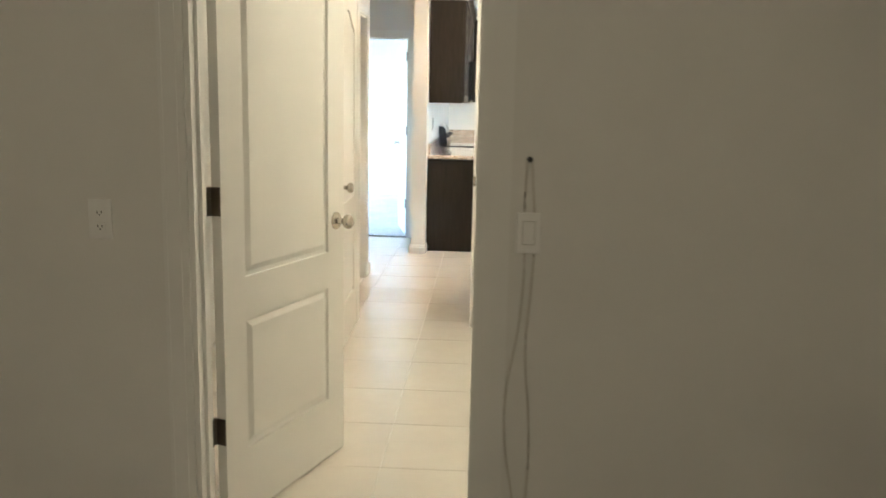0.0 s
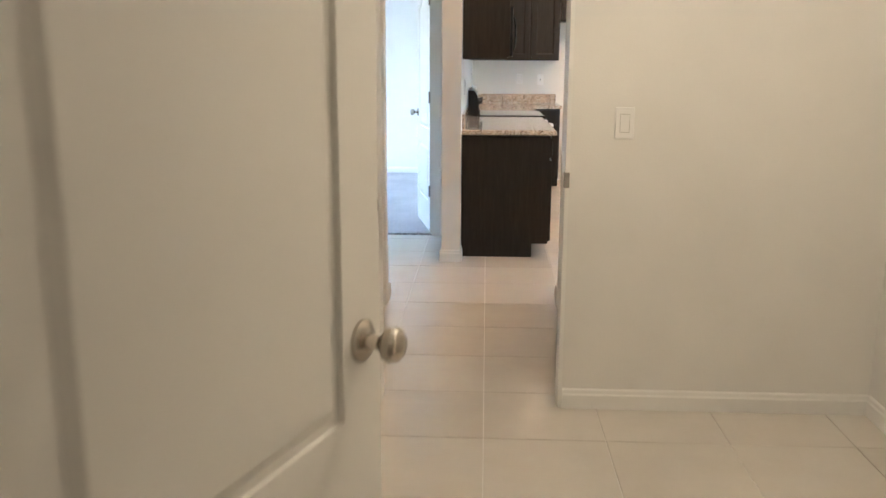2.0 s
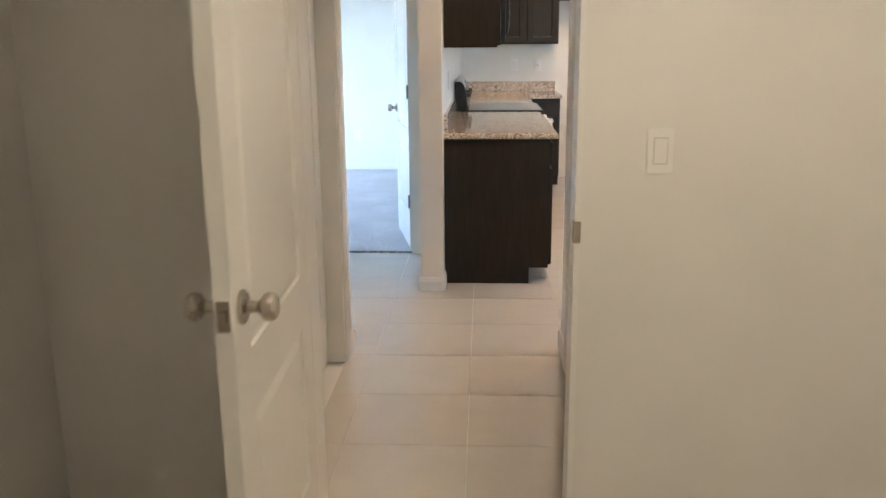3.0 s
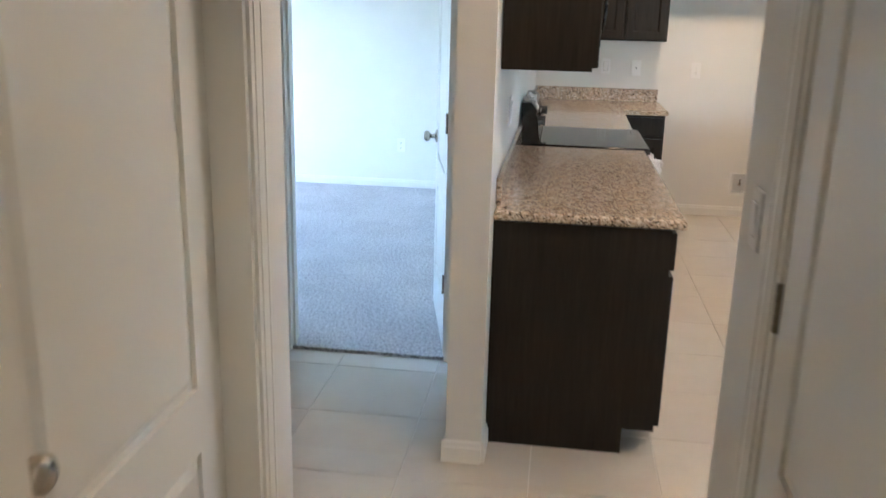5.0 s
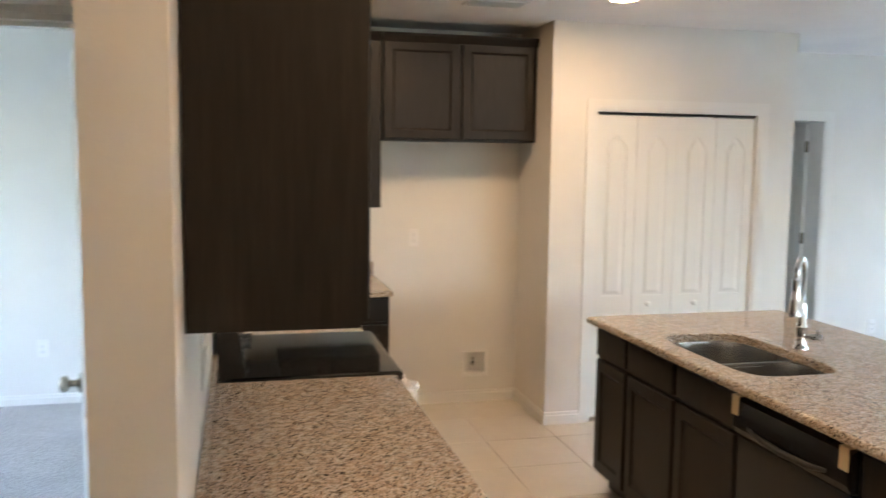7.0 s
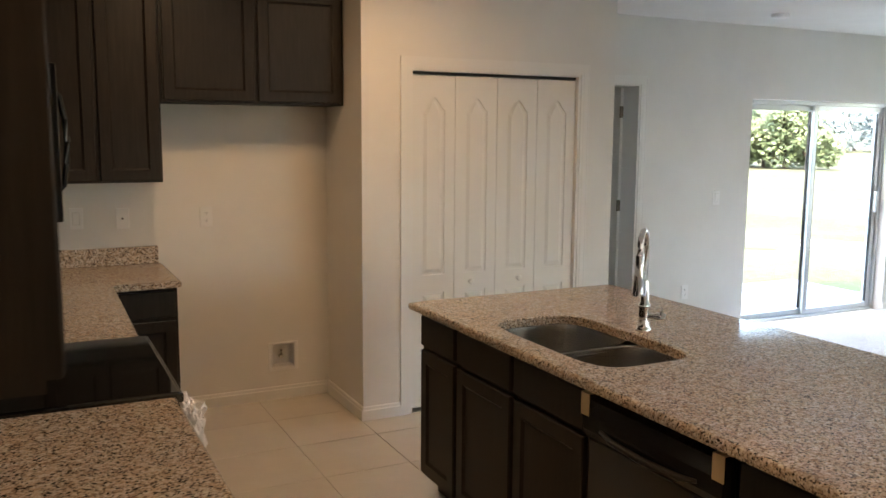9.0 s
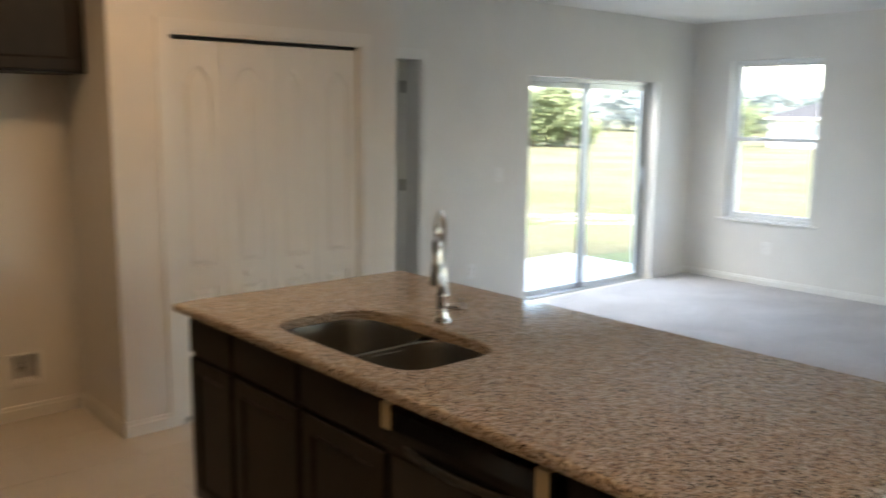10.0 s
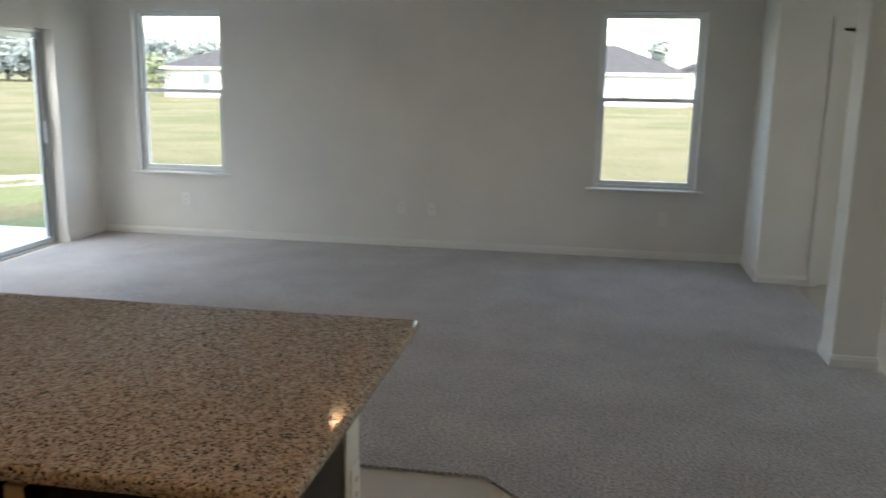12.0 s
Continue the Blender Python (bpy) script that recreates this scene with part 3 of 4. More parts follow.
def sash_window(name, y0, y1, z0, z1, x=8.31):
    """Single-hung vinyl window in the east wall, with a sill board."""
    w = thing(name, Matrix.Translation((x, (y0 + y1) / 2, z0)), "white vinyl single-hung window with a sill board", "window", "windows", "structure")
    a, h = (y1 - y0) / 2, z1 - z0
    f = 0.032
    fr = boxes((0.07, 0.15, -a, -a + f, 0, h), (0.07, 0.15, a - f, a, 0, h), (0.07, 0.15, -a + f, a - f, h - f, h), (0.07, 0.15, -a + f, a - f, 0, f), bevel=0.003, seg=1)
    part("window_frame", fr, VINYL, w)
    mid = h * 0.505
    for nm, b0, b1, d0, d1 in (("upper_sash", mid - 0.012, h - f, 0.115, 0.14), ("lower_sash", f, mid + 0.024, 0.078, 0.108)):
        e = 0.028 if nm == "upper_sash" else 0.034
        s = part(nm, boxes((d0, d1, -a + f, -a + f + e, b0, b1), (d0, d1, a - f - e, a - f, b0, b1), (d0, d1, -a + f + e, a - f - e, b0, b0 + e), (d0, d1, -a + f + e, a - f - e, b1 - e, b1), bevel=0.003, seg=1), VINYL, w)
        dm = (d0 + d1) / 2
        pane("pane", s, (dm - 0.002, dm + 0.002, -a + f + e - 0.004, a - f - e + 0.004, b0 + e - 0.004, b1 - e + 0.004))
    for y in (-a * 0.5, a * 0.5):
        part("sash_lock", boxes((0.072, 0.1, y - 0.03, y + 0.03, mid + 0.024, mid + 0.036), bevel=0.004), VINYL, w, "small white sash lock")
    part("window_sill", boxes((-0.035, 0.07, -a - 0.065, a + 0.065, -0.018, 0.004), bevel=0.006), TRIM, w, "white sill board")
    return w


sash_window("window_1", 9.598, 10.505, 0.64, 2.197)
sash_window("window_2", 5.145, 6.045, 0.64, 2.197)

sl = thing("sliding_door", Matrix.Translation((5.858, 11.03, 0.0)), "aluminium-framed two-panel sliding glass door, shut", "sliding door", "", "structure")
W, HH = 1.842, 1.978
part("door_frame", boxes((0, 0.035, 0, 0.11, 0.012, HH), (W - 0.035, W, 0, 0.11, 0.012, HH), (0.035, W - 0.035, 0, 0.11, HH - 0.035, HH), (0.035, W - 0.035, 0, 0.11, -0.002, 0.022), bevel=0.003, seg=1), ALU, sl)
for nm, x0, x1, d0, d1 in (("fixed_panel", 0.035, 0.945, 0.06, 0.09), ("sliding_panel", 0.895, W - 0.035, 0.02, 0.05)):
    e = 0.048
    p = part(nm, boxes((x0, x0 + e, d0, d1, 0.022, HH - 0.035), (x1 - e, x1, d0, d1, 0.022, HH - 0.035), (x0 + e, x1 - e, d0, d1, 0.022, 0.022 + e), (x0 + e, x1 - e, d0, d1, HH - 0.035 - e, HH - 0.035), bevel=0.003, seg=1), ALU, sl)
    dm = (d0 + d1) / 2
    pane("pane", p, (x0 + e - 0.005, x1 - e + 0.005, dm - 0.003, dm + 0.003, 0.022 + e - 0.005, HH - 0.035 - e + 0.005))
    part("gasket", boxes((x0 + e, x0 + e + 0.007, d0 + 0.004, d1 - 0.004, 0.03 + e, HH - 0.04 - e), (x1 - e - 0.007, x1 - e, d0 + 0.004, d1 - 0.004, 0.03 + e, HH - 0.04 - e)), RUBBER, p, "black rubber gasket")
part("pull_handle", boxes((W - 0.075, W - 0.055, -0.012, 0.02, 0.95, 1.15), bevel=0.005), ALU, sl, "small aluminium pull handle")


# ---- kitchen ----
def slab_loops(x0, x1, y0, y1, top, th, r=0.012):
    prof = [(0.010, top - th), (0.003, top - th + 0.003), (0.0, top - th + 0.010), (0.0, top - 0.012), (0.0025, top - 0.005), (0.008, top - 0.001), (0.014, top)]
    return [[(x0 + i, y0 + i, z), (x1 - i, y0 + i, z), (x1 - i, y1 - i, z), (x0 + i, y1 - i, z)] for i, z in prof]


def panel_door(parent, name, u0, u1, z0, z1, m, rail=0.058):
    """A framed cabinet front with a recessed centre, facing local -y of m; the centre panel is a part of it."""
    t = 0.02
    def loop(d, y):
        return [(u0 + d, y, z0 + d), (u1 - d, y, z0 + d), (u1 - d, y, z1 - d), (u0 + d, y, z1 - d)]
    bm = bmesh.new()
    rings(bm, [loop(d, y) for d, y in ((rail, 0.0), (0.0, 0.0), (0.0, -t + 0.004), (0.004, -t), (rail - 0.003, -t), (rail, -t + 0.003), (rail, 0.0))], False, False)
    bmesh.ops.remove_doubles(bm, verts=bm.verts[:], dist=0.0001)
    bmesh.ops.transform(bm, matrix=m, verts=bm.verts)
    d = part(name, bm, WOOD, parent)
    bm = bmesh.new()
    o = [(u0 + rail - 0.001, z0 + rail - 0.001), (u1 - rail + 0.001, z0 + rail - 0.001), (u1 - rail + 0.001, z1 - rail + 0.001), (u0 + rail - 0.001, z1 - rail + 0.001)]
    rings(bm, [[(x, -t + 0.003, z) for x, z in o], [(x, -t + 0.010, z) for x, z in scaled(o, 0.010)]], cap0=False)
    bmesh.ops.transform(bm, matrix=m, verts=bm.verts)
    part("centre_panel", bm, WOOD, d)
    return d


def drawer_front(parent, u0, u1, z0, z1, m):
    bm = boxes((u0, u1, -0.02, 0, z0, z1), bevel=0.004)
    bmesh.ops.transform(bm, matrix=m, verts=bm.verts)
    return part("drawer_front", bm, WOOD, parent)


def base_unit(m, w, doors=1, depth=0.59, drawer=True, label="espresso-stained base cabinet with a drawer over a framed door", h=0.872, well=False, toe=0.078):
    """Local x along the front, -y to the front, from y = 0 (front) to depth."""
    c = thing("base_cabinet", m, label, "cabinet", "base cabinets")
    shell = [(0, w, 0, 0.03, 0.10, h), (0, w, 0.03, depth, 0.10, 0.60)] if well else [(0, w, 0, depth, 0.10, h)]
    for d in shell:
        part("body" if d is shell[-1] else "front_rail", boxes(d), WOOD, c)
    part("toe_kick", boxes((0.0, w, toe, depth, 0.0, 0.10)), WOOD, c)
    i = Matrix.Identity(4)
    zd = 0.70 if drawer else h - 0.012
    step = w / doors
    for k in range(doors):
        if drawer:
            drawer_front(c, k * step + 0.012, (k + 1) * step - 0.012, 0.722, h - 0.014, i)
        panel_door(c, "door", k * step + 0.012, (k + 1) * step - 0.012, 0.118, zd, i)
    return c


def wall_unit(m, w, z0, z1, doors=1, depth=0.31, crown=True, label="espresso-stained wall cabinet with framed doors"):
    c = thing("wall_cabinet", m, label, "cabinet", "wall cabinets")
    part("body", boxes((0, w, 0, depth, z0, z1)), WOOD, c)
    step = w / doors
    for k in range(doors):
        panel_door(c, "door", k * step + 0.01, (k + 1) * step - 0.01, z0 + 0.012, z1 - 0.012, Matrix.Identity(4))
    if crown:
        bm = bmesh.new()
        prism(bm, [(0.02, z1 - 0.02), (-0.022, z1 - 0.02), (-0.03, z1 - 0.005), (-0.045, z1 + 0.02), (-0.05, z1 + 0.035), (0.02, z1 + 0.035)], 0, w, 'x')
        part("crown", bm, WOOD, c, "crown moulding strip")
    return c


FACE_E = lambda x, y: pose(x, y, 0, 0, 0, 90)      # front to +x, local x to +y
FACE_W = lambda x, y: pose(x, y, 0, 0, 0, -90)     # front to -x, local x to -y
base_unit(FACE_E(0.625, 6.50), 0.76, 2, 0.623, toe=0.114)
base_unit(FACE_E(0.625, 7.265), 0.785, 2, 0.623, toe=0.114)
base_unit(FACE_E(0.625, 8.84), 0.76, 2, 0.623, toe=0.114)
base_unit(pose(0.645, 10.075, 0), 0.345, 1, 0.620)
single("corner_filler", boxes((0.0, 0.625, 9.605, 10.69, 0.0, 0.87)), WOOD, "espresso-stained blind corner cabinet under the worktop", "cabinet")

wall_unit(FACE_E(0.312, 6.533), 0.76, 1.40, 2.465, 2, 0.308)
wall_unit(FACE_E(0.312, 7.297), 0.755, 1.40, 2.465, 2, 0.308)
wall_unit(FACE_E(0.312, 8.06), 0.75, 1.86, 2.465, 2, 0.308)
wall_unit(FACE_E(0.312, 8.815), 1.55, 1.40, 2.465, 3, 0.308)
wall_unit(pose(0.335, 10.385, 0), 0.65, 1.40, 2.465, 2, 0.311)
wall_unit(pose(0.99, 10.375, 0), 1.025, 1.83, 2.465, 2, 0.321, label="espresso-stained wall cabinet over the empty refrigerator bay")

# worktops
TOP, TH = 0.914, 0.036
bm = bmesh.new()
rings(bm, slab_loops(0.002, 0.669, 6.475, 8.052, TOP, TH))
single("worktop", bm, GRANITE, "polished speckled tan granite worktop beside the range", "worktop", smooth=True)
bm = bmesh.new()
outline = [(0.002, 8.838), (0.665, 8.838), (0.665, 10.025), (1.005, 10.025), (1.005, 10.697), (0.002, 10.697)]
prism(bm, outline, TOP - TH, TOP, 'z')
bmesh.ops.bevel(bm, geom=[e for e in bm.edges if abs(e.verts[0].co.z - e.verts[1].co.z) < 1e-6], offset=0.010, segments=3, affect='EDGES', profile=0.5)
single("worktop", bm, GRANITE, "polished speckled tan granite L-shaped worktop in the corner", "worktop", smooth=True)
for d, lab in (((0.002, 0.022, 6.56, 8.05, TOP + 0.001, TOP + 0.102), "speckled granite upstand behind the worktop"),
               ((0.002, 0.022, 8.84, 10.675, TOP + 0.001, TOP + 0.102), "speckled granite upstand behind the worktop"),
               ((0.002, 0.985, 10.677, 10.697, TOP + 0.001, TOP + 0.102), "speckled granite upstand below the outlets")):
    single("backsplash", boxes(d, bevel=0.003), GRANITE, lab, "backsplash")

# range
rg = thing("range", pose(0.0, 8.065, 0), "black freestanding range with packing film on its handle", "range")
part("body", boxes((0.03, 0.63, 0.0, 0.765, 0.03, 0.895), bevel=0.004), BLACK, rg)
part("cooktop", boxes((0.06, 0.682, -0.003, 0.768, 0.895, 0.921), bevel=0.006), GLASSTOP, rg, "glossy black ceramic cooktop")
part("cooktop_rim", boxes((0.665, 0.690, -0.005, 0.770, 0.888, 0.917), bevel=0.005), BLACK, rg)
bm = bmesh.new()
prism(bm, [(0.012, 0.80), (0.10, 0.915), (0.115, 0.935), (0.088, 1.105), (0.060, 1.135), (0.012, 1.135)], 0.0, 0.765, 'y')
part("backguard", bm, BLACK, rg, "sloping black control panel")
for y in (0.07, 0.16, 0.60, 0.69):
    bm = bmesh.new()
    lathe(bm, [(0.024, 0), (0.023, 0.006), (0.019, 0.010), (0.017, 0.028), (0.012, 0.031)], 18, Matrix.Translation((0.1, y, 1.03)) @ Matrix.Rotation(radians(81), 4, 'Y'))
    box(bm, 0.125, 0.136, y - 0.004, y + 0.004, 1.012, 1.052)
    part("control_knob", bm, RUBBER, rg, "black control knob", True)
part("display", boxes((0.098, 0.108, 0.28, 0.48, 1.0, 1.06), bevel=0.002), GLASSTOP, rg)
bm = bmesh.new()
tube(bm, [(0.66, 0.06, 0.80), (0.700, 0.08, 0.80), (0.705, 0.2, 0.80), (0.705, 0.56, 0.80), (0.700, 0.69, 0.80), (0.66, 0.71, 0.80)], 0.011, 10)
part("handle", bm, BLACK, rg, "black oven handle", True)
part("oven_door", boxes((0.63, 0.662, 0.01, 0.755, 0.20, 0.86), bevel=0.006), BLACK, rg, "black oven door")
part("drawer", boxes((0.63, 0.655, 0.01, 0.755, 0.05, 0.19), bevel=0.006), BLACK, rg)


def crumple(seed, size, flat=1.0, sub=4, amp=0.5):
    bm = bmesh.new()
    bmesh.ops.create_icosphere(bm, subdivisions=sub, radius=1.0)
    off = Vector((seed * 3.1, seed * 1.7, seed))
    for v in bm.verts:
        p = v.co.copy()
        k = 1 + amp * (noise.noise(p * 1.6 + off) + 0.6 * noise.noise(p * 4.2 + off) + 0.35 * noise.noise(p * 9 + off))
        v.co = Vector((p.x * size[0] * k * flat, p.y * size[1] * k, p.z * size[2] * k))
    return bm


bm = crumple(2, (0.042, 0.10, 0.055))
bmesh.ops.translate(bm, vec=(0.722, 0.14, 0.80), verts=bm.verts)
bm2 = crumple(5, (0.032, 0.06, 0.075))
bmesh.ops.translate(bm2, vec=(0.722, 0.05, 0.765), verts=bm2.verts)
part("packing_film", bm, FILM, rg, "crumpled clear packing film on the handle")
part("packing_film", bm2, FILM, rg, "crumpled clear packing film on the handle")
bm = crumple(9, (0.035, 0.055, 0.04))
bmesh.ops.translate(bm, vec=(0.055, 0.12, 1.125), verts=bm.verts)
part("packing_film", bm, FILM, rg, "crumpled film on top of the control panel")

# microwave
mw = thing("microwave", pose(0.0, 8.062, 1.40), "black over-the-range microwave with a bowed bar handle", "microwave")
part("body", boxes((0.004, 0.36, 0.004, 0.746, 0.03, 0.452), bevel=0.004), BLACK, mw)
part("door", boxes((0.36, 0.395, 0.004, 0.56, 0.03, 0.452), bevel=0.005), GLASSTOP, mw, "glossy black microwave door")
part("control_panel", boxes((0.36, 0.392, 0.565, 0.746, 0.03, 0.452), bevel=0.005), BLACK, mw)
bm = bmesh.new()
tube(bm, [(0.392, 0.52, 0.07), (0.42, 0.52, 0.10), (0.432, 0.52, 0.17), (0.436, 0.52, 0.24), (0.432, 0.52, 0.31), (0.42, 0.52, 0.38), (0.392, 0.52, 0.41)], 0.010, 10)
part("handle", bm, BLACK, mw, "bowed black handle", True)
part("vent_grille", boxes((0.05, 0.36, 0.03, 0.72, 0.018, 0.03)), RUBBER, mw)

# island
IX0, IX1, IY0, IY1 = 1.846, 2.980, 6.553, 9.045
base_unit(FACE_W(1.905, 9.005), 0.35, 1, 0.52, well=True)
base_unit(FACE_W(1.905, 8.650), 0.455, 1, 0.52, label="espresso-stained sink base cabinet with a framed door", well=True)
base_unit(FACE_W(1.905, 8.190), 0.46, 1, 0.52, label="espresso-stained sink base cabinet with a framed door", well=True)
base_unit(FACE_W(1.905, 7.085), 0.455, 1, 0.52)
single("end_panel", boxes((1.905, 2.426, 8.996, 9.004, 0.10, 0.872)), WOOD, "espresso-stained end panel of the island", "panel")
single("knee_wall", boxes((2.428, 2.545, 6.625, 9.005, -0.004, 0.874)), WALL, "white painted half wall behind the island cabinets", "half wall", "structure")
baseboard('y', 2.545, 1, 6.625, 9.005)
baseboard('x', 6.625, -1, 2.428, 2.559)

dw = thing("dishwasher", FACE_W(1.905, 7.715), "black built-in dishwasher with film and tape still on its front", "dishwasher")
part("body", boxes((0.004, 0.616, 0.0, 0.5, 0.10, 0.66)), BLACK, dw)
part("door", boxes((0.008, 0.612, -0.022, 0.0, 0.12, 0.715), bevel=0.005), BLACK, dw)
bm = bmesh.new()
prism(bm, [(0.0, 0.722), (-0.030, 0.722), (-0.046, 0.75), (-0.046, 0.80), (-0.034, 0.845), (0.0, 0.862)], 0.008, 0.612, 'x')
part("control_panel", bm, BLACK, dw, "black bowed control panel")
bm = bmesh.new()
tube(bm, [(0.10, -0.046, 0.765), (0.16, -0.058, 0.757), (0.31, -0.064, 0.752), (0.46, -0.058, 0.757), (0.52, -0.046, 0.765)], [0.006, 0.010, 0.012, 0.010, 0.006], 10)
part("handle", bm, RUBBER, dw, "black pocket handle", True)
part("toe_panel", boxes((0.004, 0.616, 0.06, 0.09, 0.005, 0.10)), RUBBER, dw)
for u in (0.0, 0.575):
    part("tape_strip", boxes((u, u + 0.042, -0.0495, -0.0475, 0.795, 0.868), (u, u + 0.042, -0.049, 0.0, 0.866, 0.8685)), TAPE, dw, "strip of tan masking tape")


def superloop(cx, cy, a, b, z, n, pw=5.0):
    pts = []
    for t in n:
        c, s = math.cos(t), math.sin(t)
        r = (abs(c / a) ** pw + abs(s / b) ** pw) ** (-1 / pw)
        pts.append((cx + r * c, cy + r * s, z))
    return pts


SX, SY, SA, SB = 2.170, 8.135, 0.210, 0.388
angles = [2 * math.pi * k / 72 for k in range(72)]
corner = [math.atan2(y - SY, x - SX) % (2 * math.pi) for x in (IX0, IX1) for y in (IY0, IY1)]
angles = sorted([a for a in angles if min(abs(a - c) for c in corner) > 0.02] + corner)


def rectloop(i, z):
    pts = []
    for t in angles:
        c, s = math.cos(t), math.sin(t)
        kx = ((IX1 - i - SX) / c if c > 0 else (IX0 + i - SX) / c) if abs(c) > 1e-9 else 1e9
        ky = ((IY1 - i - SY) / s if s > 0 else (IY0 + i - SY) / s) if abs(s) > 1e-9 else 1e9
        k = min(kx, ky)
        pts.append((SX + k * c, SY + k * s, z))
    return pts


isl = thing("island_worktop", pose(0, 0, 0), "polished speckled tan granite island worktop with an undermount sink", "worktop")
bm = bmesh.new()
loops = [superloop(SX, SY, SA, SB, TOP - TH, angles)] + [rectloop(i, z) for i, z in ((0.010, TOP - TH), (0.003, TOP - TH + 0.003), (0.0, TOP - TH + 0.010), (0.0, TOP - 0.012), (0.0025, TOP - 0.005), (0.008, TOP - 0.001), (0.014, TOP))]
loops += [superloop(SX, SY, SA + 0.004, SB + 0.004, TOP, angles), superloop(SX, SY, SA, SB, TOP - 0.004, angles), superloop(SX, SY, SA, SB, TOP - TH, angles)]
rings(bm, loops, False, False)
bmesh.ops.remove_doubles(bm, verts=bm.verts[:], dist=0.0002)
part("slab", bm, GRANITE, isl, "", True)
sink = part("sink_rim", boxes((SX - SA - 0.03, SX + SA + 0.03, 8.096, 8.124, 0.845, 0.868), bevel=0.008), STEEL, isl, "brushed steel divider of the double sink")
for cy, b in ((8.325, 0.200), (7.919, 0.176)):
    bm = bmesh.new()
    n = [2 * math.pi * k / 56 for k in range(56)]
    rings(bm, [superloop(SX, cy, SA * s + 0.004, b * s2 + 0.002, z, n, 4.5) for s, s2, z in ((1.08, 1.04, 0.8775), (1.005, 1.005, 0.874), (0.985, 0.985, 0.84), (0.96, 0.96, 0.72), (0.92, 0.92, 0.69), (0.80, 0.80, 0.672), (0.15, 0.15, 0.668))], cap0=False, cap1=True)
    bowl = part("sink_bowl", bm, STEEL, sink, "brushed stainless steel sink bowl", True)
    for p in bowl.data.polygons:
        p.use_smooth = True

fau = thing("faucet", pose(2.456, 8.147, TOP, 0, 0, 38), "polished chrome gooseneck kitchen faucet with a pull-down head", "faucet")
bm = bmesh.new()
lathe(bm, [(0.030, 0), (0.030, 0.006), (0.026, 0.012), (0.022, 0.02), (0.021, 0.085), (0.024, 0.092), (0.024, 0.104), (0.018, 0.112), (0.016, 0.19), (0.014, 0.20)], 24)
part("body", bm, CHROME, fau, "", True)
bm = bmesh.new()
arc = [(0, 0, 0.19)] + [(-0.055 + 0.055 * math.cos(radians(a)), 0, 0.335 + 0.062 * math.sin(radians(a))) for a in range(0, 181, 12)] + [(-0.110, 0, 0.31)]
tube(bm, arc, 0.0125, 14)
part("spout", bm, CHROME, fau, "", True)
bm = bmesh.new()
lathe(bm, [(0.014, 0), (0.017, -0.006), (0.018, -0.06), (0.021, -0.075), (0.021, -0.085), (0.0265, -0.145), (0.026, -0.155), (0.018, -0.157)], 22, Matrix.Translation((-0.110, 0, 0.312)))
part("spray_head", bm, CHROME, fau, "chrome pull-down spray head", True)
bm = bmesh.new()
tube(bm, [(0, -0.012, 0.055), (0, -0.045, 0.055)], 0.015, 16)
tube(bm, [(0, -0.042, 0.055), (0.0, -0.050, 0.055), (0.0, -0.078, 0.055), (0.0, -0.086, 0.055)], [0.016, 0.020, 0.020, 0.015], 16)
tube(bm, [(0.0, -0.066, 0.06), (-0.02, -0.072, 0.088), (-0.05, -0.078, 0.098)], [0.006, 0.0055, 0.005], 10)
part("lever", bm, CHROME, fau, "short chrome lever", True)


# ---- plates, vents, lamps ----
def plate(kind, p, face):
    """kind: outlet, switch, blank or jack; p: centre on the wall; face: the way it looks."""
    turn = {'s': 0, 'w': -90, 'n': 180, 'e': 90}[face]
    names = {"outlet": "wall_outlet", "switch": "light_switch", "jack": "wall_jack", "double": "light_switch"}
    labels = {"outlet": "white duplex wall outlet with dark slots", "switch": "white rocker light switch on a wall plate", "jack": "white wall plate with a small round jack", "double": "white two-gang rocker light switch"}
    o = thing(names[kind], Matrix.Translation(p) @ pose(0, 0, 0, 0, 0, turn), labels[kind], {"outlet": "outlet", "switch": "switch", "jack": "wall plate", "double": "switch"}[kind], "wall plates")
    w = 0.0565 if kind == "double" else 0.036
    part("cover_plate", boxes((-w, w, -0.008, 0, -0.060, 0.060), bevel=0.003), PLATE, o)
    if kind == "outlet":
        for z in (-0.021, 0.021):
            s = part("socket", boxes((-0.016, 0.016, -0.0095, -0.005, z - 0.014, z + 0.014), bevel=0.002), PLATE, o)
            part("slots", boxes((-0.008, -0.006, -0.0102, -0.0093, z - 0.004, z + 0.005), (0.005, 0.007, -0.0102, -0.0093, z - 0.003, z + 0.005), (-0.002, 0.002, -0.0102, -0.0093, z - 0.010, z - 0.006)), SLOT, s, "dark slots")
    elif kind == "jack":
        bm = bmesh.new()
        lathe(bm, [(0.006, 0), (0.006, 0.003), (0.003, 0.006)], 12, Matrix.Translation((0, -0.006, 0)) @ Matrix.Rotation(radians(90), 4, 'X'))
        part("jack", bm, SLOT, o, "dark round jack", True)
    else:
        for x in ((-0.0225, 0.0225) if kind == "double" else (0,)):
            bm = bmesh.new()
            prism(bm, [(-0.005, -0.033), (-0.0088, -0.033), (-0.0130, 0.033), (-0.005, 0.033)], x - 0.0165, x + 0.0165, 'x')
            part("rocker", bm, PLATE, o)
            # A raised grey border; the gap's shade is its colour, nothing is cut.
            part("rocker_gap_shade", boxes((x - 0.0185, x + 0.0185, -0.0083, -0.004, -0.035, 0.035)), GAP_SHADE, o, "thin grey border painted as the gap's shade round the rocker")
    return o


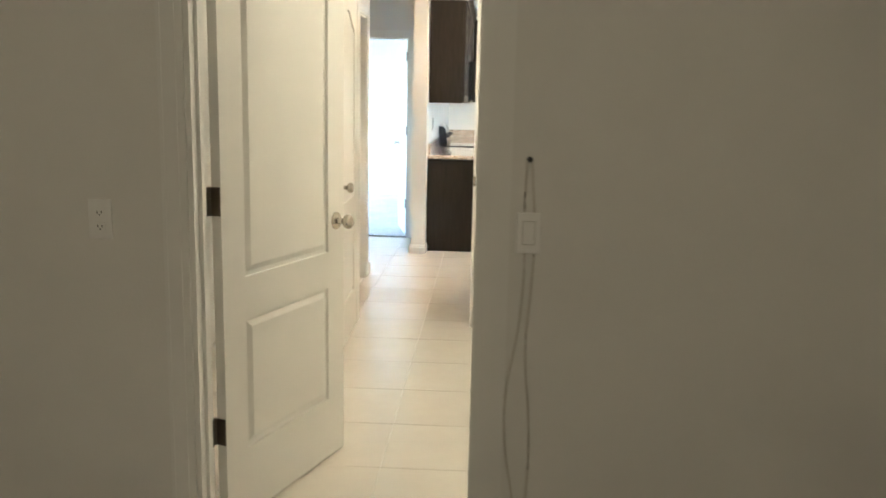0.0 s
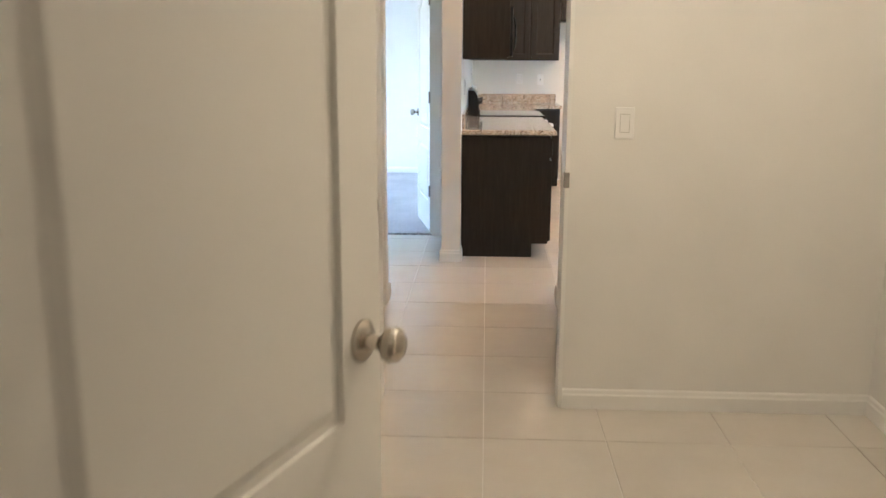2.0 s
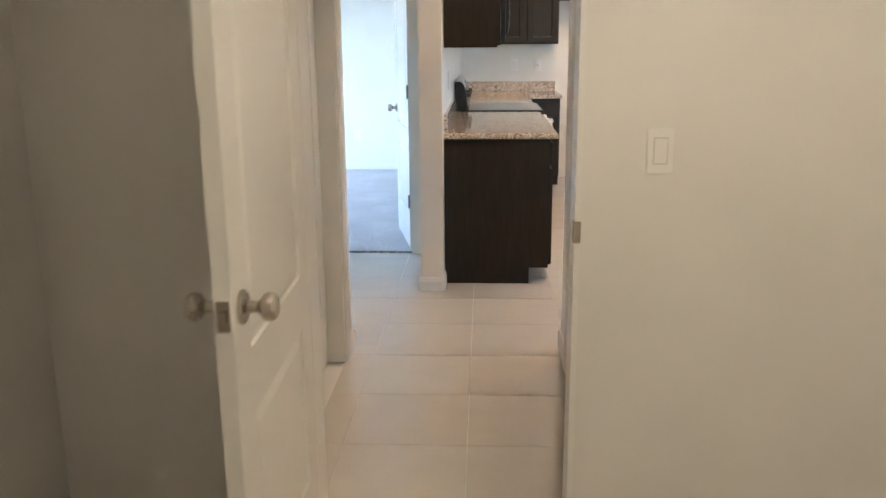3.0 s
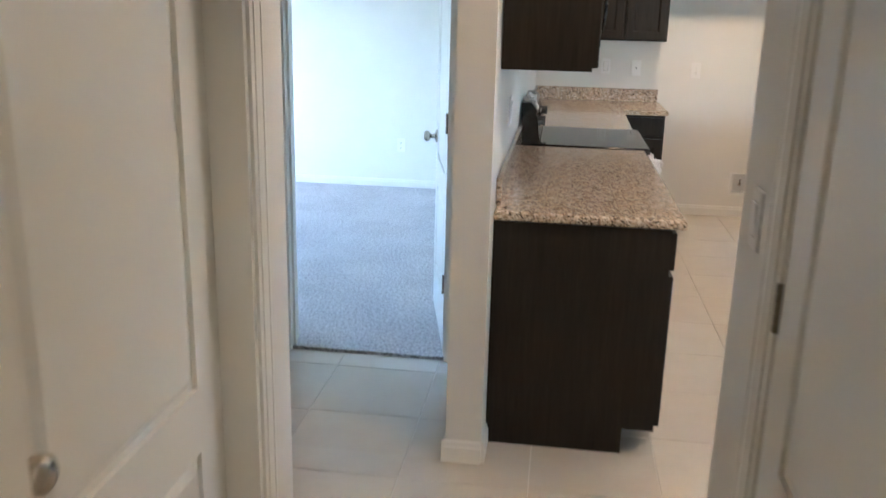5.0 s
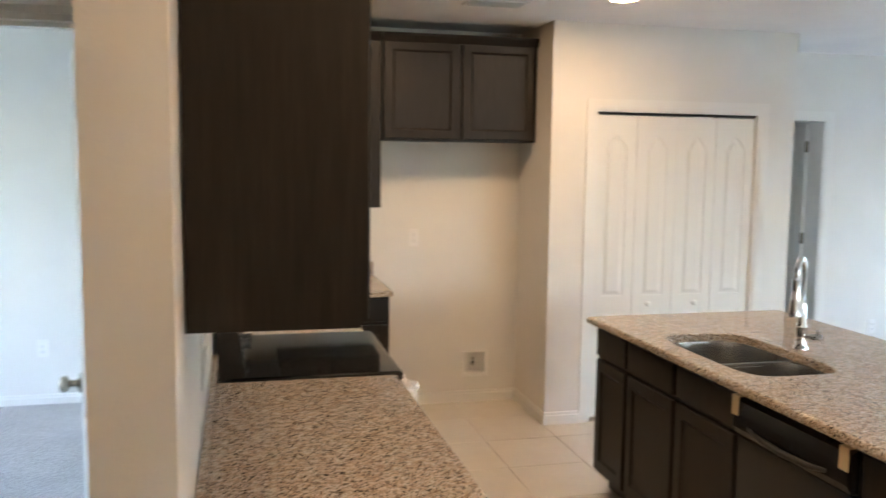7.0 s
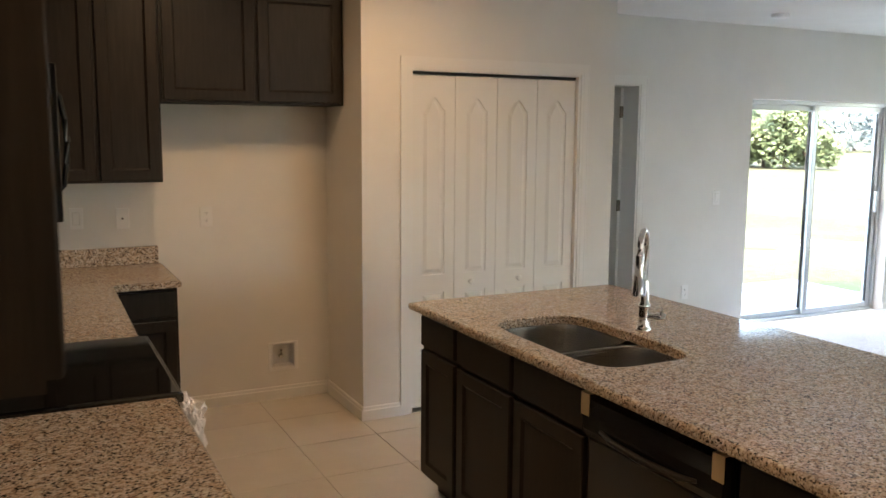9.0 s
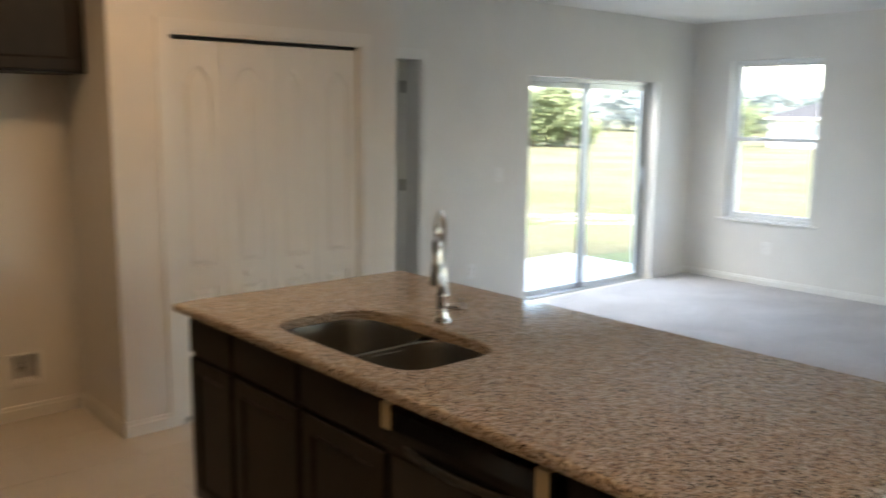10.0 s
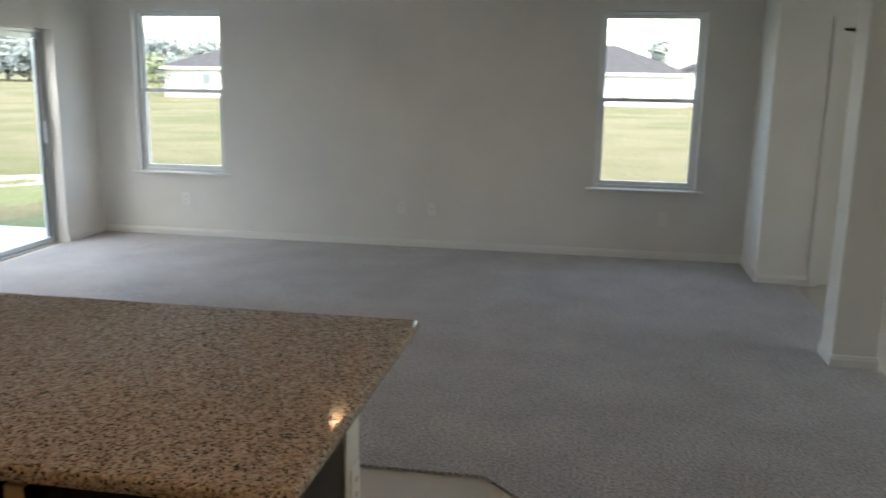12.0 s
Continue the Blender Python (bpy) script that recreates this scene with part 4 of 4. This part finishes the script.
for a in (("outlet", (-0.579, 0.945, 1.055), 's'), ("switch", (0.690, 0.945, 1.05), 's'), ("switch", (0.698, 3.755, 1.155), 's'), ("switch", (0.61, 5.245, 1.21), 'w'),
          ("outlet", (-1.206, 11.15, 0.40), 's'), ("outlet", (1.266, 10.70, 1.175), 's'), ("switch", (0.556, 10.70, 1.188), 's'), ("jack", (0.799, 10.70, 1.18), 's'),
          ("switch", (5.501, 10.93, 1.155), 's'), ("outlet", (5.202, 10.93, 0.375), 's'), ("outlet", (8.31, 10.019, 0.38), 'w'), ("outlet", (8.31, 7.823, 0.388), 'w'),
          ("jack", (8.31, 7.533, 0.382), 'w'), ("outlet", (8.31, 5.411, 0.38), 'w'), ("switch", (7.73, 4.70, 1.166), 'n'), ("double", (0.0, 7.2, 1.19), 'e'), ("outlet", (2.49, 6.625, 0.60), 's')):
    plate(*a)

ib = thing("water_supply_box", pose(1.718, 10.70, 0.275), "recessed white water supply box in the refrigerator bay", "supply box")
part("flange", boxes((-0.095, -0.072, -0.006, 0, -0.095, 0.09), (0.072, 0.095, -0.006, 0, -0.095, 0.09), (-0.072, 0.072, -0.006, 0, 0.076, 0.09), (-0.072, 0.072, -0.006, 0, -0.095, -0.074), bevel=0.002, seg=1), PLATE, ib)
part("recess_box", boxes((-0.072, 0.072, 0.085, 0.09, -0.074, 0.076), (-0.072, -0.069, 0.0, 0.085, -0.074, 0.076), (0.069, 0.072, 0.0, 0.085, -0.074, 0.076),
                         (-0.069, 0.069, 0.0, 0.085, 0.073, 0.076), (-0.069, 0.069, 0.0, 0.085, -0.074, -0.071)), PLATE, ib, "open recess of the box")
bm = bmesh.new()
tube(bm, [(0, 0.085, -0.02), (0, 0.055, -0.02), (0.0, 0.045, -0.005), (0, 0.045, 0.03)], 0.010, 10)
part("valve", bm, NICKEL, ib, "small metal valve", True)


def dome_lamp(p, r=0.15, glow=GLOW):
    o = thing("ceiling_light", Matrix.Translation(p), "round flush ceiling light added out of view, with a glowing white dome", "ceiling light", "ceiling lights")
    bm = bmesh.new()
    lathe(bm, [(r, 0), (r, -0.018), (r * 0.94, -0.024)], 28)
    part("base", bm, NICKEL, o, "", True)
    bm = bmesh.new()
    lathe(bm, [(r * 0.92, -0.024), (r * 0.88, -0.045), (r * 0.7, -0.072), (r * 0.4, -0.088), (r * 0.05, -0.093)], 28)
    g = part("dome", bm, glow, o, "frosted glowing dome", True)
    g.visible_shadow = False
    return o


# Added dome fixtures for these two lamps, both out of view.
dome_lamp((0.75, 2.4, CH))
dome_lamp((0.2, -1.6, CH), 0.15, GLOW_DIM)


def recessed_light(x, y):
    can = thing("recessed_light", pose(x, y, CH), "small round white recessed ceiling light, lit", "ceiling light", "recessed lights")
    bm = bmesh.new()
    lathe(bm, [(0.092, 0), (0.092, -0.004), (0.084, -0.008), (0.070, -0.007), (0.066, -0.002)], 28)
    part("trim_ring", bm, TRIM, can, "", True)
    bm = bmesh.new()
    lathe(bm, [(0.065, -0.003), (0.05, -0.008), (0.004, -0.010)], 24)
    part("lens", bm, GLOW_CAN, can, "glowing lens", True).visible_shadow = False


recessed_light(5.83, 7.68)
# Fixtures for all cans, the two added fill cans included.
for room, x, y, watts, color in CANS:
    recessed_light(x, y)

vent = thing("ceiling_vent", pose(1.50, 9.62, CH, 0, 0, 0), "white louvred air vent in the kitchen ceiling", "air vent")
part("frame", boxes((-0.17, 0.17, -0.10, -0.08, -0.012, 0), (-0.17, 0.17, 0.08, 0.10, -0.012, 0), (-0.17, -0.15, -0.08, 0.08, -0.012, 0), (0.15, 0.17, -0.08, 0.08, -0.012, 0), bevel=0.003, seg=1), TRIM, vent)
# No duct is cut; a near-black sheet paints its inner shade.
part("backing", boxes((-0.15, 0.15, -0.08, 0.08, -0.003, -0.001)), SLOT, vent, "near-black sheet painted as the shade inside the duct")
for k in range(7):
    bm = boxes((-0.15, 0.15, -0.010, 0.010, -0.001, 0.001))
    bmesh.ops.transform(bm, matrix=pose(0, -0.069 + k * 0.023, -0.008, 35), verts=bm.verts)
    part("slat", bm, TRIM, vent)
sd = thing("smoke_detector", pose(5.49, 10.35, CH), "round white smoke detector on the ceiling", "smoke detector")
bm = bmesh.new()
lathe(bm, [(0.066, 0), (0.066, -0.012), (0.060, -0.026), (0.030, -0.034), (0.004, -0.035)], 28)
part("housing", bm, PLATE, sd, "", True)

# post at the edge of the carpet
post = thing("post", pose(5.678, 4.505, 0), "square white drywall post with a baseboard", "post", "", "structure")
part("shaft", boxes((-0.122, 0.122, -0.122, 0.122, 0.0, CH + 0.005)), WALL, post)
bm = bmesh.new()
rings(bm, [[(-q, -q, z), (q, -q, z), (q, q, z), (-q, q, z)] for q, z in ((0.136, 0), (0.136, 0.058), (0.132, 0.066), (0.130, 0.078), (0.123, 0.083))])
part("base_trim", bm, TRIM, post, "white moulded base trim")

# nail with a loose cord on the den wall
nail = thing("hanging_string", pose(0.686, 0.945, 1.262), "thin grey string hanging from a nail on the wall", "string")
bm = bmesh.new()
lathe(bm, [(0.0075, 0), (0.0085, 0.006), (0.004, 0.008)], 12, Matrix.Translation((0, 0, 0)) @ Matrix.Rotation(radians(90), 4, 'X'))
part("nail", bm, SLOT, nail, "dark nail head", True)
for s, amp in ((-1, 0.016), (1, 0.02)):
    bm = bmesh.new()
    pts = []
    for k in range(27):
        z = -k * 0.047
        u = k / 26
        pts.append((s * (0.006 + 0.016 * min(1, u * 3)) + amp * math.sin(9.5 * u + s) * min(1, 2 * u) + 0.02 * u * math.sin(7 * u), -0.0035, z))
    tube(bm, pts, 0.0034, 6)
    part("strand", bm, CORD, nail, "", True)

# ---- outdoors ----
def terrain(x, y):
    d = max(0.0, math.hypot(x - 4, y - 5) - 10)
    return -0.14 - 0.92 * min(1.0, d / 62.0)


bm = bmesh.new()
radii = [0, 4, 8, 10, 13, 17, 22, 28, 36, 46, 58, 72, 90, 120, 180, 300, 600, 1500]
loops = []
for r in radii[1:]:
    loops.append([(4 + r * math.cos(2 * math.pi * k / 64), 5 + r * math.sin(2 * math.pi * k / 64), terrain(4 + r * math.cos(2 * math.pi * k / 64), 5 + r * math.sin(2 * math.pi * k / 64))) for k in range(64)])
rings(bm, loops, True, False)
single("ground", bm, GRASS, "dry grass field with green and straw patches", "ground", "structure")


def ground_patch(name, pts, lift, mat, label, cat):
    bm = bmesh.new()
    vs = [bm.verts.new((x, y, terrain(x, y) + lift)) for x, y in pts]
    vs2 = [bm.verts.new((x, y, terrain(x, y) - 0.15)) for x, y in pts]
    bm.faces.new(vs)
    for i in range(len(pts)):
        bm.faces.new((vs[i], vs2[i], vs2[i - 1], vs[i - 1]))
    return single(name, bm, mat, label, cat, "structure")


ground_patch("lawn", [(9.2, 3), (14.5, 3), (12.6, 14.4), (11.6, 15.2), (9.0, 17.0), (2.0, 18.6), (2.0, 11.6), (9.2, 11.6)], 0.012, LAWN, "short green lawn beside the house", "lawn")
ground_patch("bare_strip", [(15.8, 8), (15.0, 12.5), (13.2, 16.2), (9.6, 18.8), (3, 20.6), (2.2, 18.5), (9.0, 16.9), (11.6, 15.2), (12.7, 14.2), (13.7, 8)], 0.018, SAND, "strip of bare pale sandy soil", "soil")
single("patio", boxes((5.2, 8.55, 11.17, 12.75, -0.3, -0.04), bevel=0.01), CONCRETE, "pale concrete patio slab outside the sliding door", "patio", "structure")


def leaf_crown(bm, rnd, cx, cy, cz, rx, rz, count, size):
    blobs = [(rnd.uniform(-0.62, 0.62), rnd.uniform(-0.62, 0.62), rnd.uniform(-0.5, 0.75), rnd.uniform(0.3, 0.55)) for _ in range(14)]
    for _ in range(count):
        bx, by, bz, br = rnd.choice(blobs)
        d = Vector((rnd.gauss(0, 1), rnd.gauss(0, 1), rnd.gauss(0, 1))).normalized() * br * rnd.uniform(0.55, 1.05)
        c = Vector((cx + (bx + d.x) * rx, cy + (by + d.y) * rx, cz + (bz + d.z) * rz))
        u = Vector((rnd.gauss(0, 1), rnd.gauss(0, 1), rnd.gauss(0, 1))).normalized() * size * rnd.uniform(0.6, 1.3)
        w = u.orthogonal().normalized() * size * rnd.uniform(0.4, 0.8)
        bm.faces.new([bm.verts.new(c + p) for p in (-u, -w, u, w)])


def tree(seed, x, y, h, spread, mat=LEAF, count=2600, size=0.16, label="leafy green broad-leaved tree at the edge of the field"):
    rnd = random.Random(seed)
    z = terrain(x, y)
    o = thing("tree", pose(x, y, z), label, "tree", "trees beyond the field")
    bm = bmesh.new()
    tube(bm, [(0, 0, -0.1), (0.05, 0.02, h * 0.25), (rnd.uniform(-0.2, 0.2), 0.1, h * 0.6)], [h * 0.035, h * 0.028, h * 0.012], 8)
    for _ in range(5):
        a = rnd.uniform(0, 6.28)
        tube(bm, [(0.03, 0.02, h * 0.22), (spread * 0.3 * math.cos(a), spread * 0.3 * math.sin(a), h * 0.5), (spread * 0.55 * math.cos(a), spread * 0.55 * math.sin(a), h * 0.68)], [h * 0.016, h * 0.010, h * 0.004], 6)
    part("trunk", bm, BARK, o)
    bm = bmesh.new()
    leaf_crown(bm, rnd, 0, 0, h * 0.46, spread, h * 0.5, count, size)
    part("crown", bm, mat, o)
    return o


for k in range(9):
    a = radians(40.5 + k * 1.25)
    d = 74 + (k * 37 % 7)
    tree(10 + k, 0.5 + d * math.cos(a), 6 + d * math.sin(a), 4.4 + (k * 13 % 5) * 0.45, 2.6 + (k % 3) * 0.4, count=4200, size=0.22)
for k in range(16):
    a = radians(23 + k * 1.15)
    d = 150 + (k * 53 % 23)
    tree(40 + k, 0.5 + d * math.cos(a), 6 + d * math.sin(a), 6.5 + (k * 29 % 7) * 0.5, 5.2, LEAF_HAZED, 900, 0.5, "distant tree in the far tree line, haze painted into its leaves")
tree(80, 66.5, 44.5, 5.0, 2.4, LEAF, 1300, 0.2)
tree(81, 72, 47.5, 5.6, 2.8, LEAF, 1300, 0.2)
# Far tree behind the house, leaves tinted with the same painted haze.
tree(82, 96, 0.2, 6.8, 1.9, LEAF_HAZED, 900, 0.3)


def bungalow(x, y0, y1, depth, label, windows):
    """A stucco house whose long side faces -x, with a hipped shingle roof."""
    z = terrain(x, (y0 + y1) / 2)
    o = thing("house", pose(x, (y0 + y1) / 2, z), label, "house", "houses beyond the field")
    a = (y1 - y0) / 2
    E, R = 2.72, 5.1
    part("wall", boxes((0, depth, -a, a, -0.3, E)), STUCCO, o)
    bm = bmesh.new()
    q = 0.45
    lo = [bm.verts.new(p) for p in ((-q, -a - q, E), (depth + q, -a - q, E), (depth + q, a + q, E), (-q, a + q, E))]
    r0, r1 = bm.verts.new((depth / 2, -a + depth / 2, R)), bm.verts.new((depth / 2, a - depth / 2, R))
    for f in ((lo[0], lo[3], r1, r0), (lo[1], lo[0], r0), (lo[2], lo[1], r0, r1), (lo[3], lo[2], r1), (lo[3], lo[0], lo[1], lo[2])):
        bm.faces.new(f)
    roof = part("roof", bm, SHINGLE, o, "grey shingle hipped roof")
    part("fascia", boxes((-q - 0.03, -q, -a - q, a + q, E - 0.22, E + 0.03), (-q, depth + q, -a - q - 0.03, -a - q, E - 0.22, E + 0.03)), TRIM, roof, "white fascia board")
    for y, w, z0, z1 in windows:
        wn_ = part("window", boxes((-0.05, 0.0, y - w / 2 - 0.06, y + w / 2 + 0.06, z0 - 0.06, z1 + 0.06)), TRIM, o, "small window")
        part("pane", boxes((-0.06, -0.05, y - w / 2, y + w / 2, z0, z1)), ALU, wn_, "dark pane")
    return o


h1 = bungalow(74, 24, 45.0, 11, "white stucco bungalow with a grey roof and wooden gate", [(6.4, 0.9, 1.2, 2.1), (3.2, 2.4, 0.1, 2.2)])
part("fence_gate", boxes((-0.4, -0.3, -0.2, 1.6, 0, 2.1)), BARK, h1, "brown wooden fence gate")
h2 = bungalow(74, -1.0, 17.5, 11, "white stucco bungalow with a grey roof and side wing", [(-5.4, 1.0, 1.55, 2.05)])
part("side_wing", boxes((3.0, 9.0, -13.5, -9.2, -0.3, 2.9)), STUCCO, h2, "lower white wing of the house")
bm = bmesh.new()
prism(bm, [(-14.0, 2.9), (-8.8, 2.9), (-11.4, 3.9)], 2.6, 9.4, 'x')
part("wing_roof", bm, SHINGLE, h2, "grey gable roof of the wing")


def shrub(seed, x, y, r, label):
    o = thing("shrub", pose(x, y, terrain(x, y)), label, "shrub")
    rnd = random.Random(seed)
    bm = bmesh.new()
    tube(bm, [(0, 0, -0.1), (0, 0, r * 0.8)], [0.06, 0.03], 6)
    part("stem", bm, BARK, o)
    bm = bmesh.new()
    leaf_crown(bm, rnd, 0, 0, r * 0.95, r, r, 900, 0.11)
    part("crown", bm, LEAF, o)


shrub(3, 72.6, -2.6, 1.0, "rounded yellow-green shrub beside the white house")

# ---- floor tiles, one object each ----
S, G = 0.457, 0.003
TX, TY = 0.18, 2.985
AREAS = ((-1.0, 1.723, 1.0, 3.755), (-0.40, 0.61, 3.755, 5.40), (-1.12, 3.30, 5.40, 6.34), (-1.015, -0.245, 7.235, 7.25), (-1.12, -0.130, 6.34, 7.235), (0.0, 3.77, 6.34, 10.08),
         (0.0, 2.018, 10.08, 10.70), (1.843, 3.30, 1.52, 5.40), (3.30, 7.60, 1.52, 4.40), (3.90, 4.665, 10.93, 11.3))
full = boxes((G / 2, S - G / 2, G / 2, S - G / 2, -0.02, 0.0))
bmesh.ops.bevel(full, geom=[e for e in full.edges if e.verts[0].co.z > -0.001 and e.verts[1].co.z > -0.001], offset=0.0012, segments=1, affect='EDGES')
full_me = finish("tile", full, TILE)
for ax0, ax1, ay0, ay1 in AREAS:
    for i in range(math.floor((ax0 - TX) / S), math.ceil((ax1 - TX) / S)):
        for j in range(math.floor((ay0 - TY) / S), math.ceil((ay1 - TY) / S)):
            x0, y0 = TX + i * S, TY + j * S
            c0, c1, e0, e1 = max(x0, ax0), min(x0 + S, ax1), max(y0, ay0), min(y0 + S, ay1)
            if c1 - c0 < 0.012 or e1 - e0 < 0.012:
                continue
            if c0 >= 0.0 and c1 <= 0.5 and e0 > 6.52 or (c0 > 1.99 and c1 < 2.42 and e0 > 6.65 and e1 < 9.0):
                continue
            if (c1 - c0) > S - 1e-6 and (e1 - e0) > S - 1e-6:
                t = new("tile", full_me)
                t.location = (x0, y0, 0)
            else:
                t = new("tile", finish("tile", boxes((c0 + G / 2 * (c0 == x0), c1 - G / 2 * (c1 == x0 + S), e0 + G / 2 * (e0 == y0), e1 - G / 2 * (e1 == y0 + S), -0.02, 0.0)), TILE))
            t.parent = floor
